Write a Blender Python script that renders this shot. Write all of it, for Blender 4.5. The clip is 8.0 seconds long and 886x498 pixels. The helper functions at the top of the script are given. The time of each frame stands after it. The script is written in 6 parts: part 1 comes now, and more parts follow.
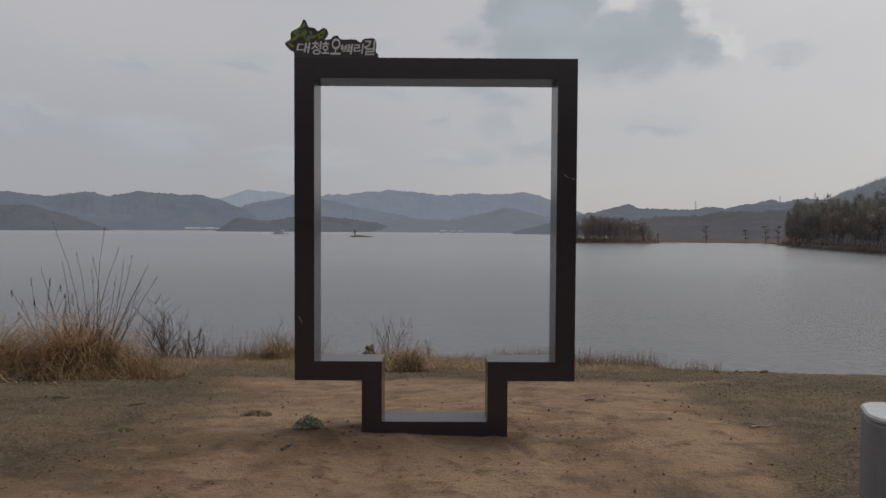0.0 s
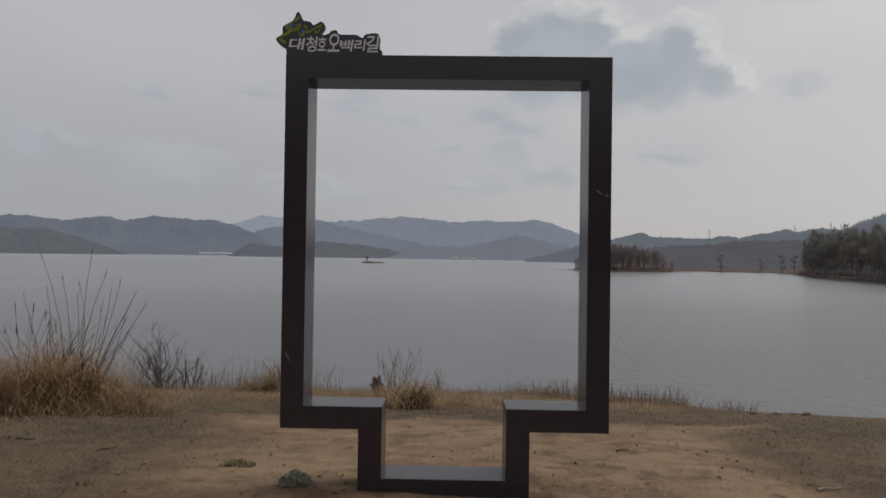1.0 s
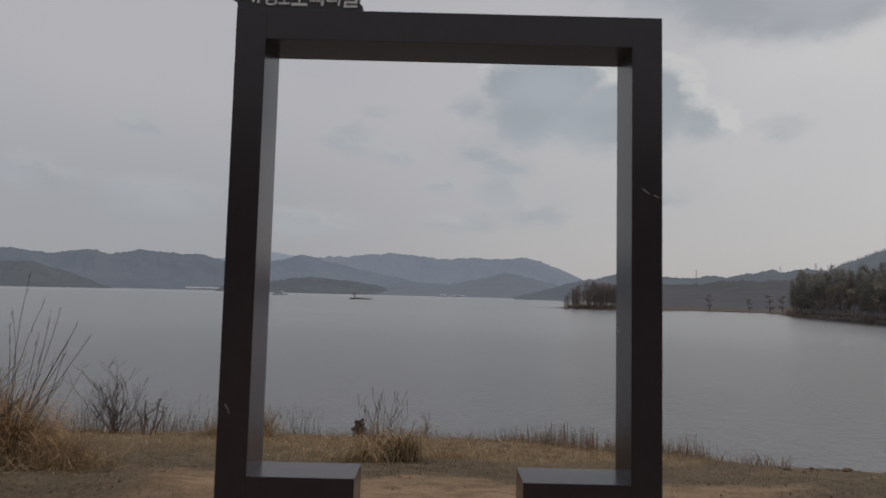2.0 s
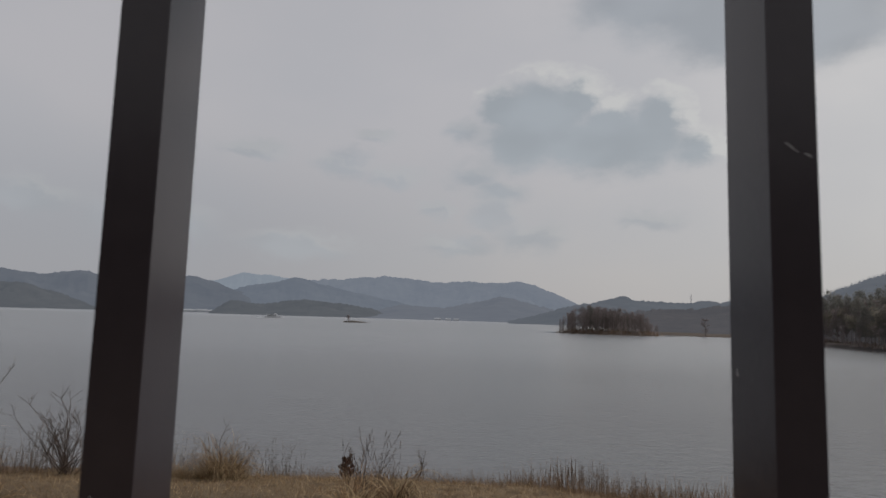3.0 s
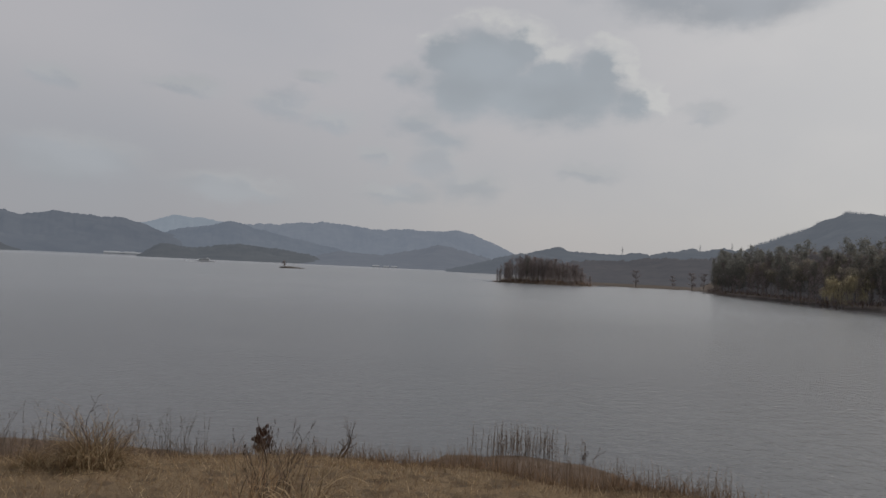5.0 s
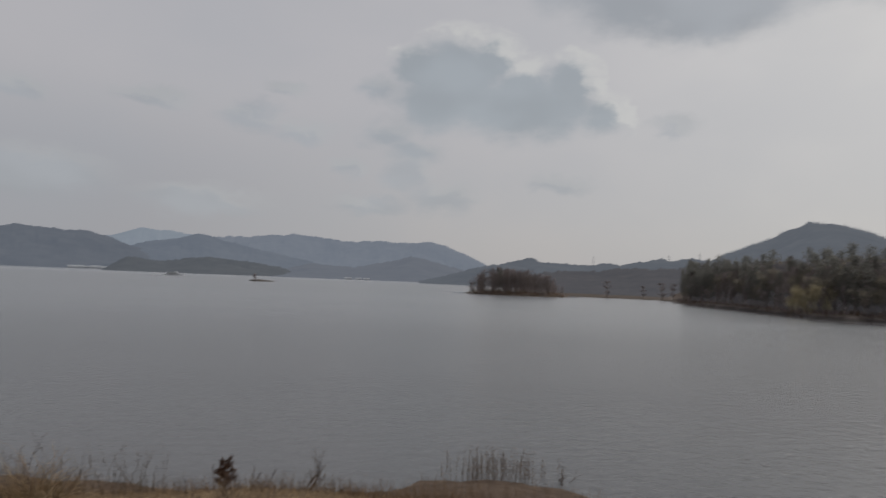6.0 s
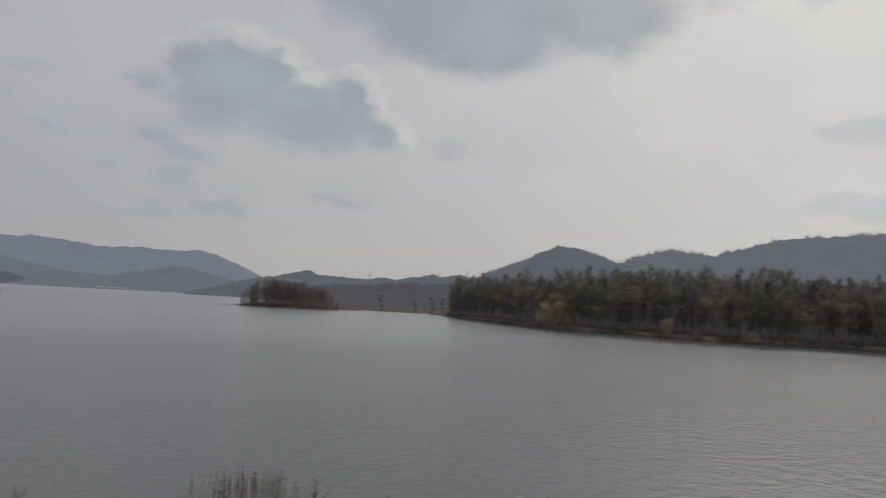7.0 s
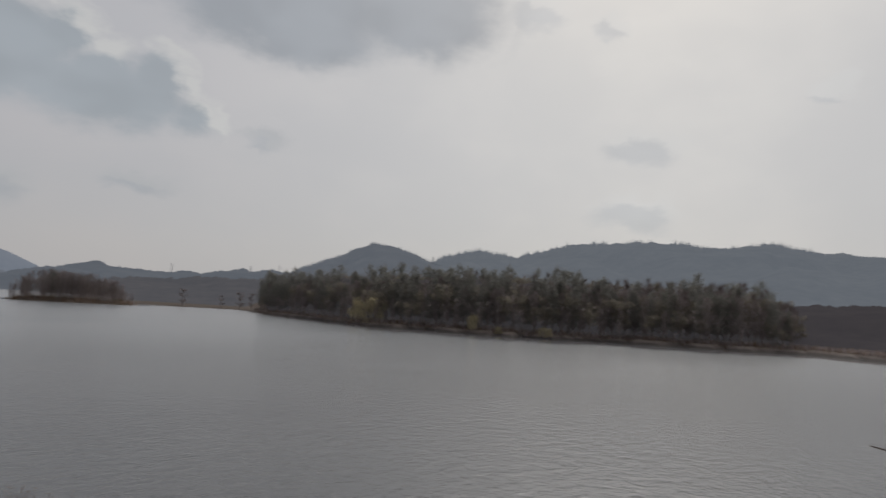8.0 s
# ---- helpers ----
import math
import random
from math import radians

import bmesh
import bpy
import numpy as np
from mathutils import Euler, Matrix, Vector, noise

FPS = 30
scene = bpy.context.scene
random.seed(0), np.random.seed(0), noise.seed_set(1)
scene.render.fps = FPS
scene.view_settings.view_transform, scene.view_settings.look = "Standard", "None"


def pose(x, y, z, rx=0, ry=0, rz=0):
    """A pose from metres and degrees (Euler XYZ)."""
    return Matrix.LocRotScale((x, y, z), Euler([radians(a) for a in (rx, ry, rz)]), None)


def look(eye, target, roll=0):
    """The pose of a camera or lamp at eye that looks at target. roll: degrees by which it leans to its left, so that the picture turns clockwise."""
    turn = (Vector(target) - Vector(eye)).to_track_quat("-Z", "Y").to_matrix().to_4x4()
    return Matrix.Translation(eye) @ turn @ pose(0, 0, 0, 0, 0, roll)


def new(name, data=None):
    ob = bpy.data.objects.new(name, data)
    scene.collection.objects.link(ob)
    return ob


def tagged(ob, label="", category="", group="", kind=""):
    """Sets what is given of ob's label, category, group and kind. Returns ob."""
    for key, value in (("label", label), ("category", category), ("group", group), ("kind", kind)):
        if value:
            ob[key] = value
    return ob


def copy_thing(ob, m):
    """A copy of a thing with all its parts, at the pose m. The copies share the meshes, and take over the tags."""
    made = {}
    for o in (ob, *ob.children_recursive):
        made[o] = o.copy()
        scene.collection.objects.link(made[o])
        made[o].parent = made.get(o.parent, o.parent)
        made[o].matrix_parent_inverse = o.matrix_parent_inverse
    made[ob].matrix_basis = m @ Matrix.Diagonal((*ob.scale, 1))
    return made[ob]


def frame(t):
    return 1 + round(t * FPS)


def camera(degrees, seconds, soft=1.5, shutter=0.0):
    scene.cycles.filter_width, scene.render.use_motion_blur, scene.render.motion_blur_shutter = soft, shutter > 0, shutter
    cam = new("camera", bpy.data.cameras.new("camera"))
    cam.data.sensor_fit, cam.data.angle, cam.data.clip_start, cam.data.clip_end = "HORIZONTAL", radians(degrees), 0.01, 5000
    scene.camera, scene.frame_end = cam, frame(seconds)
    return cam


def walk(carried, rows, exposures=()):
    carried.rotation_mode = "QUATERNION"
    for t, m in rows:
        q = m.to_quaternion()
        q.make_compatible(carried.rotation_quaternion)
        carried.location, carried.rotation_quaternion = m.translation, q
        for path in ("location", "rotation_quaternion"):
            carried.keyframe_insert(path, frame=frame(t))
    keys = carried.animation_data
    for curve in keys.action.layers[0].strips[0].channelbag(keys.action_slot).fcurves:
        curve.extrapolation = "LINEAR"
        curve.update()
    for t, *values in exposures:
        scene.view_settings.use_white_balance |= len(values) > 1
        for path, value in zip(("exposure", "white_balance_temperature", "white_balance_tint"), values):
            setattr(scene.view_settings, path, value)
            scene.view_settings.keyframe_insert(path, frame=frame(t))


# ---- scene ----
cam = camera(69.6, 8.0, shutter=0.4)
PATH = [
    (0, (0.041, -5.113, 1.646), (0.049, -3.114, 1.587), 0.3),
    (0.5, (0.052, -4.798, 1.634), (0.063, -2.8, 1.561), 0.4),
    (1, (0.044, -4.39, 1.624), (0.014, -2.39, 1.649), 0.8),
    (1.5, (0.016, -3.903, 1.6), (-0.001, -1.906, 1.697), 1.2),
    (1.7, (0.01, -3.664, 1.567), (0.004, -1.667, 1.677), 1.2),
    (2.8, (-0.08, -2.248, 1.487), (-0.063, -0.26, 1.704), 1.7),
    (3, (-0.081, -1.985, 1.507), (-0.063, 0.003, 1.722), 1.7),
    (3.5, (-0.103, -1.388, 1.5), (-0.048, 0.605, 1.661), 1.9),
    (4, (-0.065, -0.794, 1.479), (0.061, 1.2, 1.551), 1.3),
    (4.5, (-0.025, -0.314, 1.505), (0.168, 1.676, 1.532), 2.2),
    (4.7, (-0.018, -0.163, 1.516), (0.196, 1.825, 1.566), 2.7),
    (5.8, (0.028, 0.436, 1.709), (0.258, 2.421, 1.779), 2.1),
    (6, (0.037, 0.435, 1.727), (0.335, 2.41, 1.826), 2.2),
    (6.5, (0.207, 0.433, 1.712), (0.838, 2.324, 1.869), 1.9),
    (7, (0.425, 0.494, 1.692), (1.369, 2.249, 1.863), 3.0),
    (7.5, (0.642, 0.612, 1.676), (1.825, 2.214, 1.862), 3.0),
    (8, (0.937, 0.732, 1.663), (2.339, 2.145, 1.855), 3.4),
]
walk(cam, [(t, look(eye, target, roll)) for t, eye, target, roll in PATH], exposures=((0.0, 0.14), (0.5, 0.16), (1.0, 0.14), (1.7, 0.05), (2.8, 0.02), (4.0, 0.0), (8.0, 0.0)))

# ---- sky, sun ----
SUN_AZ, SUN_EL = 62.0, 42.0
WATER_Z = -2.65


def bearing(a):
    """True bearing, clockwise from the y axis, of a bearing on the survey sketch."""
    return 1.0145 * a - 0.18


def make_sky():
    w = bpy.data.worlds.new("hazy_sky")
    scene.world = w
    w.use_nodes = True
    nt = w.node_tree
    nd, ln = nt.nodes, nt.links
    nd.clear()

    def node(kind, **kw):
        n = nd.new(kind)
        for k, v in kw.items():
            n.inputs[int(k[1:])].default_value = v
        return n

    def wire(v, sock):
        if isinstance(v, (int, float)):
            sock.default_value = v
        else:
            ln.new(v, sock)

    def m(op, a, b=0.0, c=0.0, clamp=False):
        n = nd.new("ShaderNodeMath")
        n.operation, n.use_clamp = op, clamp
        for v, k in ((a, 0), (b, 1), (c, 2)):
            wire(v, n.inputs[k])
        return n.outputs[0]

    def smooth(x, lo, hi):
        n = nd.new("ShaderNodeMapRange")
        n.interpolation_type = "SMOOTHSTEP"
        wire(x, n.inputs[0])
        n.inputs[1].default_value, n.inputs[2].default_value = lo, hi
        return n.outputs[0]

    def mix(f, a, b, blend="MIX"):
        n = nd.new("ShaderNodeMix")
        n.data_type, n.blend_type = "RGBA", blend
        wire(f, n.inputs[0])
        for v, k in ((a, 6), (b, 7)):
            if isinstance(v, tuple):
                n.inputs[k].default_value = (*v, 1)
            else:
                ln.new(v, n.inputs[k])
        return n.outputs[2]

    tc = nd.new("ShaderNodeTexCoord")
    sep = nd.new("ShaderNodeSeparateXYZ")
    ln.new(tc.outputs["Generated"], sep.inputs[0])
    az = m("MULTIPLY", m("ARCTAN2", sep.outputs[0], sep.outputs[1]), 57.2958)
    el = m("MULTIPLY", m("ARCSINE", sep.outputs[2]), 57.2958)

    def fbm(scale, detail, rough=0.55, offset=0.0):
        mp = nd.new("ShaderNodeMapping")
        mp.inputs[1].default_value = (offset, offset * 0.7, 0)
        mp.inputs[3].default_value = (1, 1, 1.7)
        ln.new(tc.outputs["Generated"], mp.inputs[0])
        n = nd.new("ShaderNodeTexNoise")
        n.inputs["Scale"].default_value, n.inputs["Detail"].default_value, n.inputs["Roughness"].default_value = scale, detail, rough
        ln.new(mp.outputs[0], n.inputs["Vector"])
        return n.outputs[0]

    billow, fine, broad, puff = fbm(16, 5, 0.55), fbm(34, 4, 0.55, 3.0), fbm(3.2, 4, 0.5, 7.0), fbm(9, 2, 0.45, 5.0)
    comb = nd.new("ShaderNodeCombineXYZ")
    warp = m("MULTIPLY", m("SUBTRACT", billow, 0.5), 3.6)
    warp2 = m("MULTIPLY", m("SUBTRACT", fine, 0.5), 1.3)
    ln.new(m("ADD", m("ADD", az, warp), warp2), comb.inputs[0])
    ln.new(m("ADD", m("ADD", el, m("MULTIPLY", warp, 0.8)), m("MULTIPLY", warp2, -0.9)), comb.inputs[1])
    here = comb.outputs[0]

    def cloud(lobes, shift=(0, 0)):
        """How far inside a bank of cloud a direction lies; lobes: bearing, height, half width, half height in degrees."""
        best = None
        for a, e, ra, re in lobes:
            v = nd.new("ShaderNodeVectorMath")
            v.operation = "SUBTRACT"
            ln.new(here, v.inputs[0])
            v.inputs[1].default_value = (bearing(a) - shift[0], e + 0.2 - shift[1], 0)
            k = nd.new("ShaderNodeVectorMath")
            k.operation = "MULTIPLY"
            ln.new(v.outputs[0], k.inputs[0])
            k.inputs[1].default_value = (1 / ra, 1 / re, 0)
            d = nd.new("ShaderNodeVectorMath")
            d.operation = "LENGTH"
            ln.new(k.outputs[0], d.inputs[0])
            raw = m("SUBTRACT", 1.0, d.outputs[1])
            best = raw if best is None else m("SMOOTH_MAX", best, raw, 0.15)
        return best

    # hazy overcast layer, brighter round the veiled sun
    low = smooth(el, -2.0, 22.0)
    base = mix(low, (4.10, 4.02, 4.12), (4.45, 4.42, 4.68))
    da = m("SUBTRACT", az, 62.0)
    de = m("SUBTRACT", el, 32.0)
    ang = m("SQRT", m("ADD", m("MULTIPLY", da, da), m("MULTIPLY", de, de)))
    glow = m("EXPONENT", m("MULTIPLY", m("MULTIPLY", ang, ang), -0.00075))
    base = mix(glow, base, (6.3, 6.3, 6.2))
    back = smooth(m("ABSOLUTE", m("SUBTRACT", az, 20.0)), 75.0, 150.0)
    base = mix(m("MULTIPLY", back, 0.75), base, (4.1, 4.1, 4.2))
    zenith = smooth(el, 38.0, 80.0)
    base = mix(m("MULTIPLY", zenith, 0.7), base, (4.3, 4.35, 4.5))
    west = m("MULTIPLY", smooth(m("MULTIPLY", az, -1.0), -12.0, 24.0), m("SUBTRACT", 1.0, smooth(el, 5.0, 17.0)))
    base = mix(m("MULTIPLY", west, 0.8), base, (3.15, 3.25, 3.6))
    veil = smooth(broad, 0.35, 0.68)
    base = mix(m("MULTIPLY", veil, 0.24), base, (3.5, 3.75, 4.15))

    def lay(base, lobes, dark, rim, edge, lit, strength, soft=0.0):
        a = m("MULTIPLY", smooth(cloud(lobes), 0.0, edge), strength)
        if soft:
            a = m("MULTIPLY", a, smooth(cloud(lobes, (0, -soft)), -0.5, 0.4))
        toward = smooth(cloud(lobes, (0.9, 1.25)), -0.14, 0.24)
        bright = m("MULTIPLY", m("SUBTRACT", 1.0, toward), lit, clamp=True)
        if soft:
            a = m("MAXIMUM", a, m("MULTIPLY", m("MULTIPLY", smooth(cloud(lobes), -0.07, 0.10), bright), smooth(billow, 0.34, 0.58)))
        tone = mix(smooth(puff, 0.30, 0.70), dark, tuple(c * 1.13 for c in dark))
        return mix(a, base, mix(bright, tone, rim))

    wisps = ((-8.5, 13.2, 3.8, 1.7), (-4.0, 12.2, 3.8, 1.3), (-25, 13.0, 3.4, 1.5), (-16, 14.0, 4.4, 1.2), (18.8, 8.7, 4.2, 1.4), (-24, 7.0, 7.5, 2.6),
             (-12, 5.8, 7.5, 2.0), (5.2, 9.2, 3.2, 2.2), (-32, 8.3, 4.0, 2.0), (0.0, 9.5, 2.6, 1.3), (8.5, 7.2, 4.6, 1.9), (-6.0, 15.6, 3.0, 1.0), (28, 13.5, 3.4, 1.0), (2.0, 6.2, 5.0, 1.4))
    base = lay(base, wisps, (3.30, 3.5, 3.80), (4.9, 4.9, 4.85), 0.75, 0.35, 0.80)
    main = ((9.4, 17.6, 6.0, 4.8), (8.0, 15.6, 5.4, 3.8), (13.8, 15.1, 7.4, 4.1), (17.5, 15.2, 5.8, 3.8), (19.6, 17.2, 3.2, 3.2), (22.2, 14.2, 3.4, 2.2), (12.6, 19.2, 3.0, 2.6), (15.6, 16.9, 3.6, 2.9), (6.2, 18.4, 3.6, 2.6))
    tail = ((2.4, 16.5, 2.4, 1.6), (3.6, 12.7, 3.6, 1.9), (5.8, 11.2, 4.0, 1.7))
    base = lay(base, tail, (3.1, 3.36, 3.68), (4.5, 4.5, 4.5), 0.8, 0.3, 0.85)
    base = lay(base, main, (2.95, 3.28, 3.60), (5.75, 5.75, 5.65), 0.60, 0.85, 0.90, 1.4)
    bank = ((28.5, 25.0, 15.5, 5.4), (30.5, 22.8, 10, 4.2), (41.5, 25.0, 9.5, 4.9), (34, 31, 21, 8), (20, 27, 11, 4.6))
    base = lay(base, bank, (2.85, 3.1, 3.42), (4.9, 4.9, 4.9), 0.55, 0.3, 0.92, 1.0)
    bits = ((61.5, 14.8, 4.6, 2.0), (60.8, 9.0, 5.0, 2.1), (58.2, 24.5, 2.2, 1.6), (75.5, 18.4, 2.4, 1.0), (52, 26, 4, 2))
    base = lay(base, bits, (4.1, 4.3, 4.55), (6.6, 6.6, 6.5), 0.6, 0.55, 0.75)

    sky = nd.new("ShaderNodeTexSky")
    sky.sky_type, sky.sun_disc = "NISHITA", False
    sky.sun_elevation, sky.sun_rotation = radians(SUN_EL), radians(SUN_AZ)
    sky.dust_density, sky.air_density = 3.0, 1.0
    bg = nd.new("ShaderNodeBackground")
    ln.new(mix(1.0, mix(0.93, sky.outputs[0], base), (1.012, 1.0, 0.984), "MULTIPLY"), bg.inputs[0])
    bg.inputs[1].default_value = 0.1
    out = nd.new("ShaderNodeOutputWorld")
    ln.new(bg.outputs[0], out.inputs[0])


make_sky()
sun = new("sun", bpy.data.lights.new("sun", "SUN"))
sun.data.energy, sun.data.angle, sun.data.color = 1.5, radians(30), (1.0, 0.95, 0.88)
sun.matrix_world = look((0, 0, 0), (-math.sin(radians(SUN_AZ)) * math.cos(radians(SUN_EL)), -math.cos(radians(SUN_AZ)) * math.cos(radians(SUN_EL)), -math.sin(radians(SUN_EL))))


# ---- materials ----
def surface(name, dark, light, scale=8.0, rough=0.8, bump=0.0, bump_scale=40.0, metal=0.0, island=0.0, each=0.0, spec=0.5, fine=4.0):
    """Two tones mixed by broad and fine noise; island and each vary the brightness between loose pieces and between objects."""
    mt = bpy.data.materials.new(name)
    mt.use_nodes = True
    nt = mt.node_tree
    nd, ln = nt.nodes, nt.links
    p = nd["Principled BSDF"]
    p.inputs["Roughness"].default_value, p.inputs["Metallic"].default_value = rough, metal
    p.inputs["Specular IOR Level"].default_value = spec
    tc = nd.new("ShaderNodeTexCoord")
    n1, n2 = nd.new("ShaderNodeTexNoise"), nd.new("ShaderNodeTexNoise")
    n1.inputs["Scale"].default_value, n1.inputs["Detail"].default_value = scale, 5
    n2.inputs["Scale"].default_value, n2.inputs["Detail"].default_value = scale * fine, 4
    add = nd.new("ShaderNodeMath")
    add.operation = "MULTIPLY_ADD"
    add.inputs[1].default_value = 0.45
    for n in (n1, n2):
        ln.new(tc.outputs["Object"], n.inputs["Vector"])
    half = nd.new("ShaderNodeMath")
    half.operation = "MULTIPLY"
    half.inputs[1].default_value = 0.55
    ln.new(n1.outputs[0], half.inputs[0])
    ln.new(n2.outputs[0], add.inputs[0])
    ln.new(half.outputs[0], add.inputs[2])
    rm = nd.new("ShaderNodeMapRange")
    rm.inputs[1].default_value, rm.inputs[2].default_value = 0.32, 0.68
    ln.new(add.outputs[0], rm.inputs[0])
    mx = nd.new("ShaderNodeMix")
    mx.data_type = "RGBA"
    mx.inputs[6].default_value, mx.inputs[7].default_value = (*dark, 1), (*light, 1)
    ln.new(rm.outputs[0], mx.inputs[0])
    col = mx.outputs[2]
    for kind, socket, amount in (("ShaderNodeNewGeometry", "Random Per Island", island), ("ShaderNodeObjectInfo", "Random", each)):
        if amount:
            g = nd.new(kind)
            r = nd.new("ShaderNodeMapRange")
            r.inputs[3].default_value, r.inputs[4].default_value = 1 - amount, 1 + amount
            ln.new(g.outputs[socket], r.inputs[0])
            hs = nd.new("ShaderNodeHueSaturation")
            ln.new(r.outputs[0], hs.inputs["Value"])
            ln.new(col, hs.inputs["Color"])
            col = hs.outputs[0]
    ln.new(col, p.inputs["Base Color"])
    if bump:
        b = nd.new("ShaderNodeBump")
        b.inputs["Strength"].default_value, b.inputs["Distance"].default_value = 0.6, bump
        nb = nd.new("ShaderNodeTexNoise")
        nb.inputs["Scale"].default_value, nb.inputs["Detail"].default_value = bump_scale, 6
        ln.new(tc.outputs["Object"], nb.inputs["Vector"])
        ln.new(nb.outputs[0], b.inputs["Height"])
        ln.new(b.outputs[0], p.inputs["Normal"])
    return mt


def let_through(mt, share):
    """Twigs and needles that pass some light from behind."""
    nd, ln = mt.node_tree.nodes, mt.node_tree.links
    p = nd["Principled BSDF"]
    tr, mx = nd.new("ShaderNodeBsdfTranslucent"), nd.new("ShaderNodeMixShader")
    ln.new(p.inputs["Base Color"].links[0].from_socket, tr.inputs[0])
    mx.inputs[0].default_value = share
    ln.new(p.outputs[0], mx.inputs[1])
    ln.new(tr.outputs[0], mx.inputs[2])
    ln.new(mx.outputs[0], nd["Material Output"].inputs[0])
    return mt


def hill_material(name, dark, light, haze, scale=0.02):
    """Wooded slope whose own shader adds a haze-coloured glow, standing in for lit air."""
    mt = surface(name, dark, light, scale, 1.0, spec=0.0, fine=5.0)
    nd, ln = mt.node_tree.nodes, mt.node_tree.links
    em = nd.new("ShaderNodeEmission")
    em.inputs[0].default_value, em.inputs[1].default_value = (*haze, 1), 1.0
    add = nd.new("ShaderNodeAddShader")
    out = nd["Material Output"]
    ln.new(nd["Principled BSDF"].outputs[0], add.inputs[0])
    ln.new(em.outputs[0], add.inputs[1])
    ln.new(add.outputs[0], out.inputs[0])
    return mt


def water_material():
    mt = bpy.data.materials.new("lake_water")
    mt.use_nodes = True
    nd, ln = mt.node_tree.nodes, mt.node_tree.links
    p = nd["Principled BSDF"]
    p.inputs["Base Color"].default_value = (0.118, 0.121, 0.128, 1)
    p.inputs["Roughness"].default_value, p.inputs["IOR"].default_value = 0.22, 1.333
    tc = nd.new("ShaderNodeTexCoord")

    def waves(scale, detail, stretch, turn, distort=0.0):
        mp = nd.new("ShaderNodeMapping")
        mp.inputs[2].default_value = (0, 0, radians(turn))
        mp.inputs[3].default_value = (stretch, 1, 1)
        ln.new(tc.outputs["Object"], mp.inputs[0])
        n = nd.new("ShaderNodeTexNoise")
        n.inputs["Scale"].default_value, n.inputs["Detail"].default_value, n.inputs["Distortion"].default_value = scale, detail, distort
        ln.new(mp.outputs[0], n.inputs["Vector"])
        return n.outputs[0]

    def m(op, a, b):
        n = nd.new("ShaderNodeMath")
        n.operation = op
        for v, k in ((a, 0), (b, 1)):
            if isinstance(v, float):
                n.inputs[k].default_value = v
            else:
                ln.new(v, n.inputs[k])
        return n.outputs[0]

    ripple, chop, gust = waves(5.2, 3, 0.9, -24, 0.6), waves(2.3, 4, 0.72, -18, 0.5), waves(0.035, 3, 0.35, 8)
    gr = nd.new("ShaderNodeMapRange")
    gr.inputs[1].default_value, gr.inputs[2].default_value, gr.inputs[3].default_value, gr.inputs[4].default_value = 0.38, 0.66, 0.5, 1.0
    ln.new(gust, gr.inputs[0])

    def zone(name):
        n = nd.new("ShaderNodeAttribute")
        n.attribute_name = name
        return n.outputs["Fac"]

    # calm in the far shore's lee; far water paled to paint sky sheen
    sheen_mix = m("MULTIPLY", zone("far_sheen"), m("MULTIPLY", waves(0.012, 3, 0.15, 4), 1.7))
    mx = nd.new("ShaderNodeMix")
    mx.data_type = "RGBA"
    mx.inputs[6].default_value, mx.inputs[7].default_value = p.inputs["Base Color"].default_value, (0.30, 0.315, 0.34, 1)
    ln.new(sheen_mix, mx.inputs[0])
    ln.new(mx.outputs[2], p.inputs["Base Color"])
    breeze = m("ADD", 1.0, m("MULTIPLY", zone("breeze"), 0.40))
    calm = m("SUBTRACT", 1.0, m("MULTIPLY", zone("lee"), 0.992))
    ln.new(m("MULTIPLY", calm, 0.22), p.inputs["Roughness"])
    b = nd.new("ShaderNodeBump")
    b.inputs["Strength"].default_value, b.inputs["Distance"].default_value = 1.0, 0.092
    ln.new(m("MULTIPLY", m("ADD", m("MULTIPLY", ripple, 0.42), m("MULTIPLY", chop, 0.72)), m("MULTIPLY", m("MULTIPLY", gr.outputs[0], breeze), calm)), b.inputs["Height"])
    ln.new(b.outputs[0], p.inputs["Normal"])
    return mt


